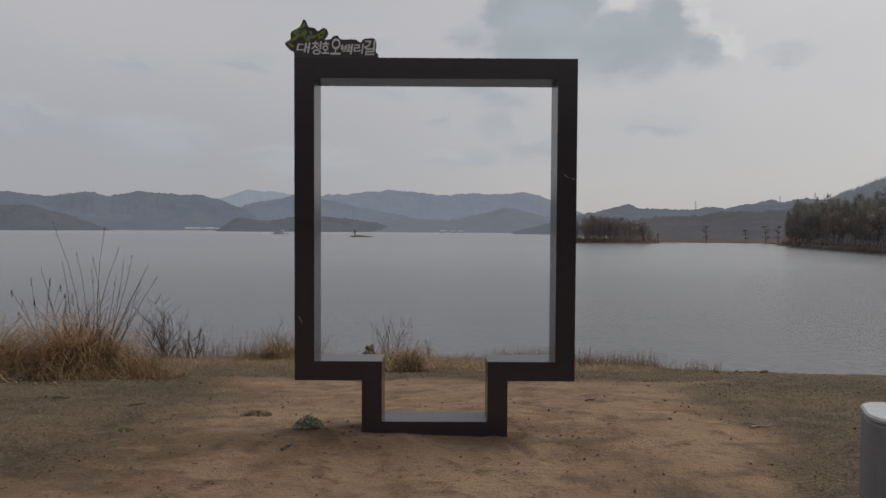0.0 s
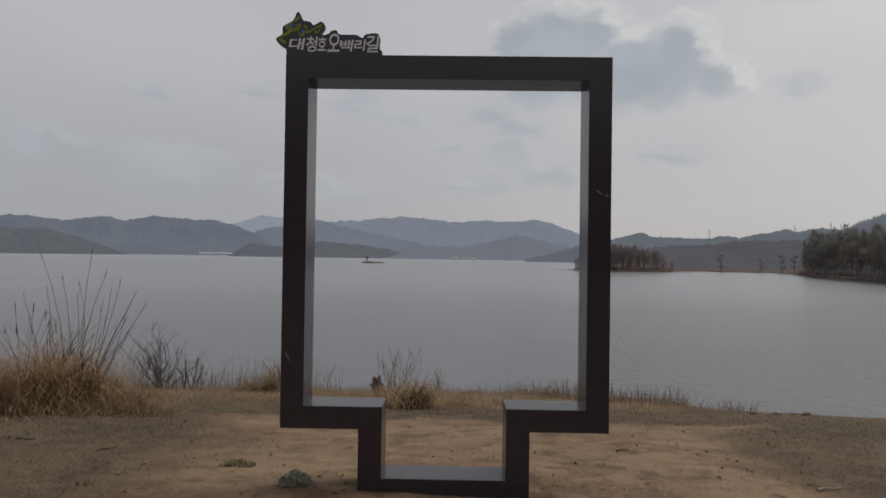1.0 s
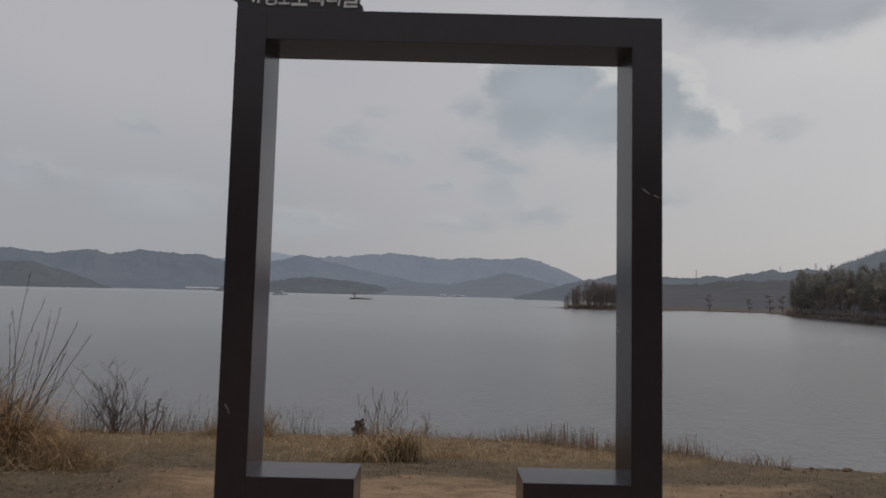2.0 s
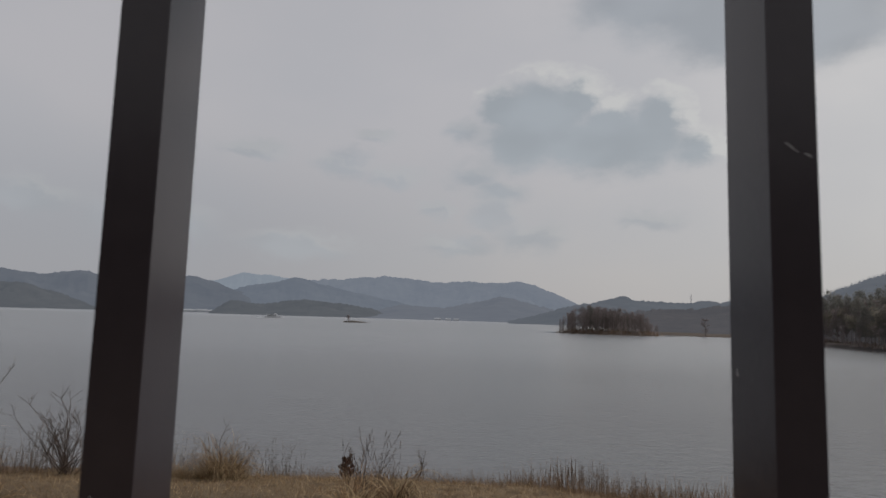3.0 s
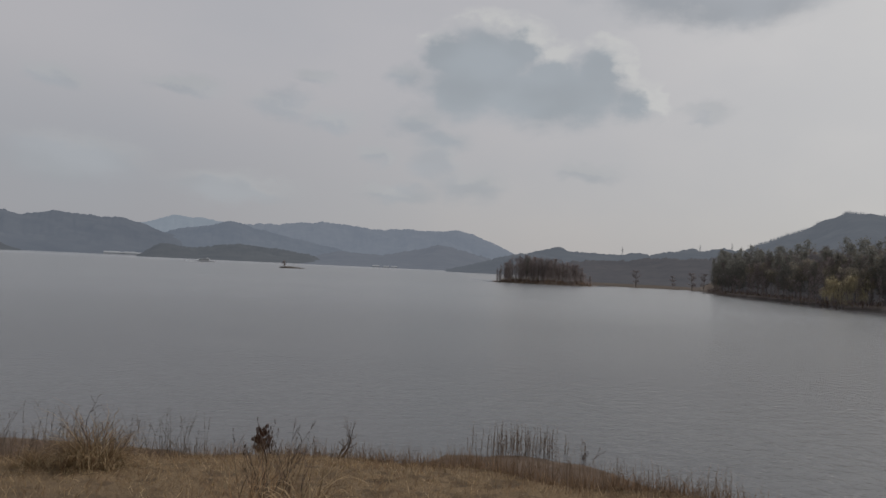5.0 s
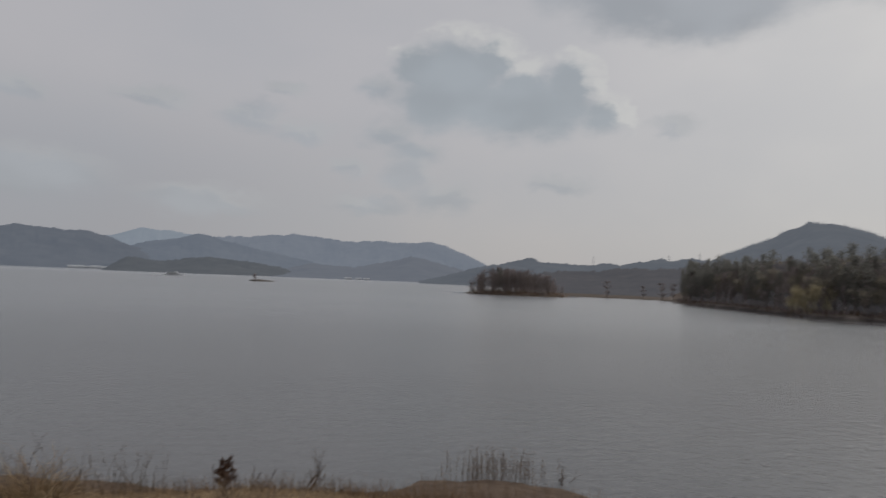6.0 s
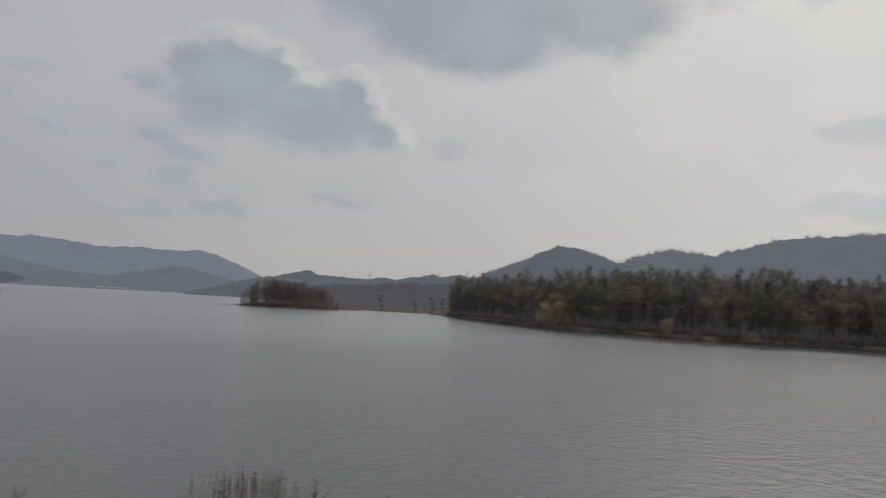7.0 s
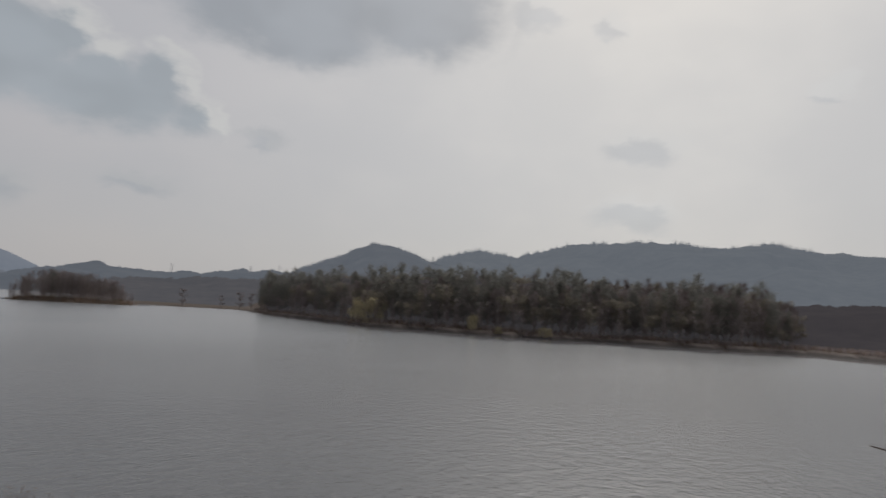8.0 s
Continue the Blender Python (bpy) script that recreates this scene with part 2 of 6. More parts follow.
def ground_material():
    """Bare sandy soil, worn turf, straw litter and lake mud, laid by the sheet's own zones."""
    mt = bpy.data.materials.new("lakeside_soil")
    mt.use_nodes = True
    nd, ln = mt.node_tree.nodes, mt.node_tree.links
    p = nd["Principled BSDF"]
    p.inputs["Roughness"].default_value, p.inputs["Specular IOR Level"].default_value = 0.95, 0.2
    tc = nd.new("ShaderNodeTexCoord")

    def noise_at(scale, detail=6, rough=0.6, stretch=1.0):
        mp = nd.new("ShaderNodeMapping")
        mp.inputs[3].default_value = (1, stretch, 1)
        ln.new(tc.outputs["Object"], mp.inputs[0])
        n = nd.new("ShaderNodeTexNoise")
        n.inputs["Scale"].default_value, n.inputs["Detail"].default_value, n.inputs["Roughness"].default_value = scale, detail, rough
        ln.new(mp.outputs[0], n.inputs["Vector"])
        return n.outputs[0]

    def mix(f, a, b):
        n = nd.new("ShaderNodeMix")
        n.data_type = "RGBA"
        ln.new(f, n.inputs[0])
        for v, k in ((a, 6), (b, 7)):
            if isinstance(v, tuple):
                n.inputs[k].default_value = (*v, 1)
            else:
                ln.new(v, n.inputs[k])
        return n.outputs[2]

    def rng(x, lo, hi):
        n = nd.new("ShaderNodeMapRange")
        n.interpolation_type = "SMOOTHSTEP"
        n.inputs[1].default_value, n.inputs[2].default_value = lo, hi
        ln.new(x, n.inputs[0])
        return n.outputs[0]

    def zone(name):
        n = nd.new("ShaderNodeAttribute")
        n.attribute_name = name
        return n.outputs["Fac"]

    broad, mid, grain, speck = noise_at(0.7), noise_at(3.5), noise_at(30, 5, 0.7), noise_at(11, 4, 0.75, 1.8)
    soil = mix(rng(broad, 0.36, 0.64), (0.205, 0.132, 0.081), (0.285, 0.196, 0.123))
    soil = mix(rng(mid, 0.50, 0.66), soil, (0.150, 0.098, 0.062))
    soil = mix(rng(noise_at(1.7, 5, 0.65, 2.2), 0.50, 0.60), soil, (0.295, 0.203, 0.128))
    soil = mix(rng(grain, 0.56, 0.8), soil, (0.34, 0.26, 0.18))
    soil = mix(rng(speck, 0.59, 0.68), soil, (0.075, 0.050, 0.035))
    smudge = noise_at(1.15, 7, 0.68, 2.6)
    soil = mix(rng(smudge, 0.50, 0.68), soil, (0.150, 0.105, 0.068))
    soil = mix(rng(noise_at(60, 3, 0.7), 0.62, 0.72), soil, (0.36, 0.28, 0.19))
    turf = mix(rng(mid, 0.38, 0.62), (0.080, 0.058, 0.038), (0.130, 0.096, 0.061))
    turf = mix(rng(broad, 0.55, 0.70), turf, (0.110, 0.095, 0.052))
    turf = mix(rng(noise_at(2.2, 7, 0.7, 1.8), 0.52, 0.60), turf, (0.145, 0.108, 0.070))
    turf = mix(rng(grain, 0.48, 0.66), turf, (0.048, 0.038, 0.026))
    turf = mix(rng(noise_at(42, 4, 0.75, 1.5), 0.55, 0.63), turf, (0.20, 0.155, 0.108))
    turf = mix(rng(noise_at(24, 5, 0.75, 2.2), 0.55, 0.62), turf, (0.045, 0.037, 0.026))
    straw = mix(rng(grain, 0.44, 0.70), (0.235, 0.168, 0.10), (0.085, 0.060, 0.040))
    straw = mix(rng(mid, 0.48, 0.62), straw, (0.115, 0.082, 0.052))
    mud = mix(rng(mid, 0.4, 0.6), (0.135, 0.098, 0.074), (0.090, 0.064, 0.048))
    wood = mix(rng(mid, 0.4, 0.6), (0.075, 0.056, 0.045), (0.12, 0.09, 0.07))
    soil = mix(zone("dug_shade"), soil, mix(rng(grain, 0.4, 0.65), (0.115, 0.066, 0.045), (0.065, 0.040, 0.029)))
    soil = mix(zone("darker_soil"), soil, mix(rng(mid, 0.42, 0.60), (0.175, 0.120, 0.076), (0.128, 0.090, 0.060)))
    col = mix(zone("turf"), soil, turf)
    col = mix(zone("straw"), col, straw)
    col = mix(zone("mud"), col, mud)
    col = mix(zone("far"), col, wood)
    col = mix(zone("shore"), col, mix(zone("wet_reflect"), mix(rng(noise_at(1.6, 5), 0.42, 0.60), (0.16, 0.135, 0.125), (0.23, 0.20, 0.185)), (0.048, 0.040, 0.037)))
    ln.new(col, p.inputs["Base Color"])
    b = nd.new("ShaderNodeBump")
    b.inputs["Strength"].default_value, b.inputs["Distance"].default_value = 1.0, 0.032
    s = nd.new("ShaderNodeMath")
    s.operation = "MULTIPLY_ADD"
    s.inputs[1].default_value = 0.5
    ln.new(grain, s.inputs[0])
    ln.new(speck, s.inputs[2])
    ln.new(s.outputs[0], b.inputs["Height"])
    ln.new(b.outputs[0], p.inputs["Normal"])
    return mt


M_PAINT = surface("satin_dark_paint", (0.0355, 0.0290, 0.0348), (0.043, 0.0360, 0.0422), 2.0, 0.24, 0.0003, 160, spec=0.42)
M_SIGN = surface("charcoal_board", (0.040, 0.040, 0.048), (0.052, 0.052, 0.060), 20, 0.5)
M_WHITE = surface("white_lettering", (0.68, 0.68, 0.70), (0.80, 0.80, 0.82), 30, 0.5)
M_GREEN = surface("green_vinyl", (0.20, 0.24, 0.022), (0.26, 0.30, 0.03), 30, 0.5)
M_BLUE = surface("blue_vinyl", (0.06, 0.18, 0.26), (0.08, 0.22, 0.32), 30, 0.5)
M_SCRATCH = surface("bare_scratch", (0.20, 0.20, 0.21), (0.34, 0.34, 0.35), 60, 0.5)
M_GREY = surface("grey_painted_steel", (0.165, 0.168, 0.19), (0.205, 0.208, 0.23), 6, 0.5, 0.0006, 200)
# cap toned paler than the body, sky light on its top painted in
M_CAP = surface("sky_paled_cap", (0.34, 0.345, 0.36), (0.43, 0.435, 0.45), 9, 0.55, 0.001, 120)
M_BOLT = surface("dark_bolt", (0.02, 0.02, 0.022), (0.03, 0.03, 0.032), 30, 0.5)
M_STRAW = surface("dry_straw_blades", (0.215, 0.145, 0.080), (0.36, 0.262, 0.152), 3, 0.8, island=0.45, spec=0.2)
M_RUST = surface("rusty_dry_grass", (0.37, 0.215, 0.112), (0.56, 0.375, 0.215), 2.2, 0.8, island=0.45, spec=0.2)
M_PALE = surface("pale_dead_grass", (0.32, 0.235, 0.14), (0.54, 0.43, 0.28), 3, 0.8, island=0.5, spec=0.2)
M_FADED = surface("faded_brown_grass", (0.15, 0.095, 0.060), (0.28, 0.185, 0.115), 3, 0.85, island=0.45, spec=0.2)
M_TURF = surface("worn_turf_blades", (0.085, 0.064, 0.040), (0.21, 0.160, 0.105), 1.2, 0.85, island=0.5, spec=0.2)
M_TURF_GREEN = surface("green_grass_blades", (0.150, 0.142, 0.078), (0.245, 0.225, 0.130), 4, 0.8, island=0.4, spec=0.2)
M_HERB = surface("grey_green_herb", (0.26, 0.28, 0.22), (0.40, 0.42, 0.34), 10, 0.8, island=0.4, spec=0.2)
M_STALK = surface("grey_dry_stalk", (0.075, 0.062, 0.050), (0.14, 0.115, 0.09), 12, 0.85, island=0.3, spec=0.2)
M_TWIG = surface("dark_bare_twig", (0.072, 0.053, 0.045), (0.13, 0.097, 0.08), 15, 0.9, island=0.3, spec=0.2)
M_REED = surface("brown_reed_stalk", (0.13, 0.090, 0.062), (0.235, 0.165, 0.112), 12, 0.85, island=0.4, spec=0.2)
M_RUSSET = surface("dead_conifer_spray", (0.075, 0.042, 0.031), (0.155, 0.090, 0.064), 14, 0.9, island=0.4, spec=0.1)
# bark, needle, twig and leaf tones of far trees paled to paint in haze
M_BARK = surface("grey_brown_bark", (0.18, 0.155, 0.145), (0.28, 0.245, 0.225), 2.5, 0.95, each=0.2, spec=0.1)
M_NEEDLE = surface("haze_paled_needles", (0.165, 0.164, 0.150), (0.235, 0.232, 0.208), 0.5, 0.9, island=0.25, each=0.15, spec=0.1)
M_BROWNLEAF = surface("haze_paled_oak_twigs", (0.29, 0.25, 0.245), (0.40, 0.345, 0.335), 0.5, 0.95, island=0.25, each=0.2, spec=0.1)
# paler copy of the oak twigs, lifts the grove's shade through colour
M_GROVE = surface("haze_paled_grove_twigs", (0.30, 0.255, 0.245), (0.42, 0.365, 0.35), 0.5, 0.95, island=0.25, each=0.2, spec=0.1)
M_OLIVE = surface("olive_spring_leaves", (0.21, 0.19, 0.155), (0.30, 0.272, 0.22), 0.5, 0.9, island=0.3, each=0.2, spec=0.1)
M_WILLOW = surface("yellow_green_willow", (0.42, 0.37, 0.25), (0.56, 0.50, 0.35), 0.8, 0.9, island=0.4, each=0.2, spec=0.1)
M_STONE = surface("grey_pebble", (0.12, 0.09, 0.066), (0.24, 0.185, 0.14), 20, 0.9, island=0.35)
M_LEAF = surface("dead_leaf_litter", (0.070, 0.046, 0.030), (0.19, 0.125, 0.075), 10, 0.9, island=0.5, spec=0.2)
M_DRIFT = surface("bleached_wood", (0.24, 0.205, 0.165), (0.36, 0.31, 0.255), 14, 0.85, 0.002, 60)
M_CLOD = surface("dark_soil_clod", (0.10, 0.068, 0.046), (0.17, 0.118, 0.078), 12, 0.95, 0.006, 40, island=0.2, spec=0.1)
M_HULL = surface("white_boat_hull", (0.55, 0.56, 0.58), (0.66, 0.67, 0.68), 1, 0.5)
M_CABIN = surface("dark_cabin_glass", (0.05, 0.055, 0.06), (0.09, 0.095, 0.10), 1, 0.3)
M_FILM = surface("white_greenhouse_film", (0.34, 0.36, 0.39), (0.44, 0.46, 0.49), 0.1, 0.6)
M_STEEL = surface("galvanised_pylon", (0.26, 0.27, 0.29), (0.34, 0.35, 0.37), 1, 0.6)
M_ROCK = surface("islet_rock", (0.06, 0.052, 0.045), (0.12, 0.10, 0.085), 0.8, 0.95, 0.05, 3)
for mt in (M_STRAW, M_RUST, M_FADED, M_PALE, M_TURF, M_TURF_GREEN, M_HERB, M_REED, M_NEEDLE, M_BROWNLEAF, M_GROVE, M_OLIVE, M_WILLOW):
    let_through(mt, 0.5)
M_GROUND = ground_material()
M_WATER = water_material()


# ---- building helpers ----
def part(name, shape, material, parent=None, label="", smooth=False):
    """Links a bmesh or a Shape as one mesh object, under a thing or a part if parent is given."""
    me = bpy.data.meshes.new(name)
    if isinstance(shape, bmesh.types.BMesh):
        shape.to_mesh(me)
        shape.free()
    else:
        me.from_pydata(shape.v, [], shape.f)
    if smooth:
        me.polygons.foreach_set("use_smooth", [True] * len(me.polygons))
    me.materials.append(material)
    ob = new(name, me)
    if parent:
        ob.parent = parent
    return tagged(ob, label)


def thing(name, x=0, y=0, z=0, label="", category="", group="", turn=0):
    ob = new(name)
    ob.empty_display_size = 0.1
    ob.matrix_world = pose(x, y, z, 0, 0, turn)
    return tagged(ob, label, category, group)


def block(x0, x1, y0, y1, z0, z1, bevel=0.0):
    bm = bmesh.new()
    bmesh.ops.create_cube(bm, size=1, matrix=Matrix.LocRotScale(((x0 + x1) / 2, (y0 + y1) / 2, (z0 + z1) / 2), None, (x1 - x0, y1 - y0, z1 - z0)))
    if bevel:
        bmesh.ops.bevel(bm, geom=bm.edges[:], offset=bevel, segments=2, affect="EDGES", profile=0.5)
    return bm


class Shape:
    """Loose vertices and faces, for blades, twigs and leaves."""

    def __init__(self):
        self.v, self.f = [], []

    def tube(self, pts, r0, r1, sides=4):
        base, n = len(self.v), len(pts)
        for i, p in enumerate(pts):
            p = Vector(p)
            d = (Vector(pts[min(i + 1, n - 1)]) - Vector(pts[max(i - 1, 0)])).normalized()
            a = d.cross(Vector((0.3, 0.9, 0.2))).normalized()
            b = d.cross(a)
            r = r0 + (r1 - r0) * i / (n - 1)
            for k in range(sides):
                g = 2 * math.pi * k / sides
                self.v.append(tuple(p + a * (r * math.cos(g)) + b * (r * math.sin(g))))
        for i in range(n - 1):
            for k in range(sides):
                k2 = (k + 1) % sides
                self.f.append((base + i * sides + k, base + i * sides + k2, base + (i + 1) * sides + k2, base + (i + 1) * sides + k))
        self.f.append(tuple(base + (n - 1) * sides + k for k in range(sides)))

    def blade(self, p, az, lean, length, width, droop=0.3, seg=4, twist=0.0):
        """A tapered strip that rises from p, leans towards az and droops at its tip."""
        base = len(self.v)
        dx, dy = math.sin(az), math.cos(az)
        wx, wy = math.cos(az + twist), -math.sin(az + twist)
        for i in range(seg + 1):
            s = i / seg
            out = length * (lean * s + droop * 0.9 * s * s)
            up = length * (s * math.sqrt(max(0.05, 1 - min(0.95, lean * lean))) - droop * 0.75 * s ** 3)
            q = (p[0] + dx * out, p[1] + dy * out, p[2] + up)
            if i == seg:
                self.v.append(q)
            else:
                h = 0.5 * width * (1 - 0.6 * s)
                self.v += [(q[0] - wx * h, q[1] - wy * h, q[2]), (q[0] + wx * h, q[1] + wy * h, q[2])]
        for i in range(seg - 1):
            k = base + 2 * i
            self.f.append((k, k + 1, k + 3, k + 2))
        self.f.append((base + 2 * seg - 2, base + 2 * seg - 1, base + 2 * seg))

    def strand(self, p, az, tilt, bend, length, width, rnd, seg=8, curl=0.26, fold=1.1):
        """A dry blade that arches over, its tip hanging, and curls a little sideways."""
        base = len(self.v)
        q = Vector(p)
        for i in range(seg + 1):
            s = i / seg
            h = 0.5 * width * (1 - 0.75 * s)
            wx, wy = math.cos(az), -math.sin(az)
            if i == seg:
                self.v.append(tuple(q))
            else:
                self.v += [(q.x - wx * h, q.y - wy * h, q.z), (q.x + wx * h, q.y + wy * h, q.z)]
            g = tilt + bend * s ** fold
            q = q + Vector((math.sin(az) * math.sin(g), math.cos(az) * math.sin(g), math.cos(g))) * (length / seg)
            q.z = max(q.z, p[2] + 0.015)
            az += rnd.gauss(0, curl)
        for i in range(seg - 1):
            k = base + 2 * i
            self.f.append((k, k + 1, k + 3, k + 2))
        self.f.append((base + 2 * seg - 2, base + 2 * seg - 1, base + 2 * seg))

    def leaf(self, c, size, rnd, flat=1.0):
        """A small bent leaf or clump face, turned at random."""
        n = Vector((rnd.gauss(0, 1), rnd.gauss(0, 1), rnd.gauss(0, 1) * flat)).normalized()
        a = n.orthogonal().normalized()
        a.rotate(Matrix.Rotation(rnd.uniform(0, 6.28), 3, n))
        b = n.cross(a)
        c, k = Vector(c), len(self.v)
        s, w = size * rnd.uniform(0.6, 1.3), size * rnd.uniform(0.35, 0.8)
        self.v += [tuple(c - a * s), tuple(c - b * w + n * 0.2 * w), tuple(c + a * s * 0.9), tuple(c + b * w + n * 0.25 * w)]
        self.f += [(k, k + 1, k + 2, k + 3)]

    def add(self, other, m):
        k = len(self.v)
        if not other.v:
            return
        a = np.array(m)
        self.v += (np.array(other.v) @ a[:3, :3].T + a[:3, 3]).tolist()
        self.f += [tuple(i + k for i in f) for f in other.f]


# ---- ground ----
def lattice(x, y, seed):
    xi, yi = np.floor(x), np.floor(y)
    u, v = x - xi, y - yi
    u, v = u * u * (3 - 2 * u), v * v * (3 - 2 * v)

    def h(i, j):
        q = np.sin(i * 127.1 + j * 311.7 + seed * 74.7) * 43758.5453
        return (q - np.floor(q)) * 2 - 1

    return (h(xi, yi) * (1 - u) + h(xi + 1, yi) * u) * (1 - v) + (h(xi, yi + 1) * (1 - u) + h(xi + 1, yi + 1) * u) * v


def fractal(x, y, octaves=4, seed=1.0, gain=0.5):
    total, amp = 0.0, 1.0
    for k in range(octaves):
        total = total + amp * lattice(x * 2 ** k, y * 2 ** k, seed + k)
        amp *= gain
    return total


def step(t):
    t = np.clip(t, 0, 1)
    return t * t * (3 - 2 * t)


def edge_y(x):
    """Where the grassy bank breaks off towards the lake."""
    return np.interp(x, [-40, -12, -8, -6, -4.5, -3.3, -1.3, 0.1, 0.85, 1.4, 1.9, 2.35, 3.0, 3.7, 4.1, 4.25, 4.6, 6.0, 7.5, 9, 11, 14, 20, 40],
                     [5, 7, 8.2, 9.2, 10, 11, 11.8, 11.1, 10.2, 9.3, 8.4, 7.9, 7.5, 7.2, 6.7, 5.9, 5.3, 4.9, 4.3, 2.5, -1.5, -8, -20, -40]) + 0.18 * fractal(x * 0.9, x * 0 + 3.3, 3, 9)


def shore_r(az):
    """Range of the far wooded shore by bearing."""
    return 0.95 * np.interp(az, [bearing(a) for a in (17.4, 18.0, 22.7, 27.3, 28.6, 29.4, 31, 33.7, 36, 38.6, 43.6, 48.5, 53.4, 60, 66.7, 73.9, 79, 92, 110, 112)],
                     [900, 285, 272, 276, 240, 222, 205, 179, 160, 146, 141, 134, 132, 138, 139, 150, 140, 145, 170, 900])


def shore_line(az):
    return shore_r(az) + 3.5 * fractal(az * 0.8, az * 0 + 1.7, 3, 4)


ISLE_X, ISLE_Y, ISLE_TURN = 64.2, 235.6, radians(15)


def isle_axes(x, y):
    """Place on the wooded island, along and across it; its shore is near 1.1."""
    ix, iy = x - ISLE_X, y - ISLE_Y
    return (ix * math.cos(ISLE_TURN) - iy * math.sin(ISLE_TURN)) / 18.8, (ix * math.sin(ISLE_TURN) + iy * math.cos(ISLE_TURN)) / 12


def ground_z(x, y):
    x, y = np.asarray(x, float), np.asarray(y, float)
    e = edge_y(x)
    yy = np.minimum(y, e)
    top = np.interp(yy, [-60, -8, -1.2, 0.4, 2.5, 5.6, 8.5, 12], [0.25, 0.05, 0.0, -0.02, -0.24, -0.72, -1.13, -1.95])
    s = np.maximum(y - e, 0)
    fall = np.interp(x, [-8, 1.5, 5, 8], [0.16, 0.165, 0.185, 0.34])
    z = top - 0.48 * step(s / 0.7) - fall * np.maximum(s - 0.3, 0)
    z = np.maximum(z, -6.0)
    z = z - 0.13 * np.exp(-((x - 1.3) / 1.1) ** 2) * step((y - 8.8) / 2.0)
    near = step((40 - np.hypot(x, y)) / 15)
    z = z + near * (0.026 * fractal(x * 1.1, y * 1.1, 3, 2) + 0.009 * fractal(x * 4, y * 4, 4, 5, 0.65))
    z = z + near * 0.05 * np.exp(-((np.abs(x) - 0.75) / 0.35) ** 2 - ((y + 0.10) / 0.20) ** 2) * (0.5 + 0.5 * lattice(x * 6, y * 6, 8))
    r, az = np.hypot(x, y), np.degrees(np.arctan2(x, y))
    sr = shore_line(az)
    inland = r - sr
    bar = step((29.5 - az) / 1.5)
    land = -6 + 3.2 * step((inland + 22) / 22) + (1.0 - 0.55 * bar) * step(inland / 7) + (3.0 * (1 - bar) * (1 - 0.9 * step((az - 72.5) / 2.5))) * step((inland - 5) / 55)
    z = np.where((r > 60) & (az > bearing(17.4)) & (az < bearing(112)), np.maximum(land, -6), z)
    u, v = isle_axes(x, y)
    isle = -6 + 4.6 * step(1.55 - np.sqrt(u * u + v * v)) + 0.25 * fractal(x * 0.2, y * 0.2, 2, 6)
    return np.where((r > 60) & (np.sqrt(u * u + v * v) < 1.9), np.maximum(z, isle), z)


def on_ground(x, y):
    return float(ground_z(np.array([x]), np.array([y]))[0])


def zones(x, y):
    wob = 0.55 * fractal(x * 0.8, y * 0.8, 4, 11)
    left = step((np.interp(y, [-6, -2.2, -0.6, 0.4, 2.2, 4.5], [-4.0, -3.1, -1.8, -1.35, -1.5, -2.3]) - x + wob) / 1.3)
    right = step((x - np.interp(y, [-4, -1.2, -0.2, 1.8, 4], [1.7, 1.7, 2.1, 2.3, 3.0]) + wob) / 0.9)
    band = step((y - 3.1 + 0.8 * wob) / 0.6)
    turf = np.maximum(np.maximum(left, right), band)
    straw = step((y - 4.9 + 0.7 * wob - 0.25 * np.maximum(x - 1, 0)) / 0.9) * step((4.4 - x + wob) / 1.0)
    straw = straw * (1 - 0.65 * step((-1.7 - x + wob) / 0.6) * step((7.6 - y + wob) / 1.2))
    e = edge_y(x)
    mud = step((y - e - 0.15) / 0.6)
    r = np.hypot(x, y)
    z = ground_z(x, y)
    beach = step((-1.75 - z) / 0.3) * (r > 60)
    return turf * (1 - 0.2 * step((wob + 0.2) * 2)), straw, np.where(r > 60, (0.5 + 0.5 * step((np.degrees(np.arctan2(x, y)) - 29) / 3)) * beach, mud)


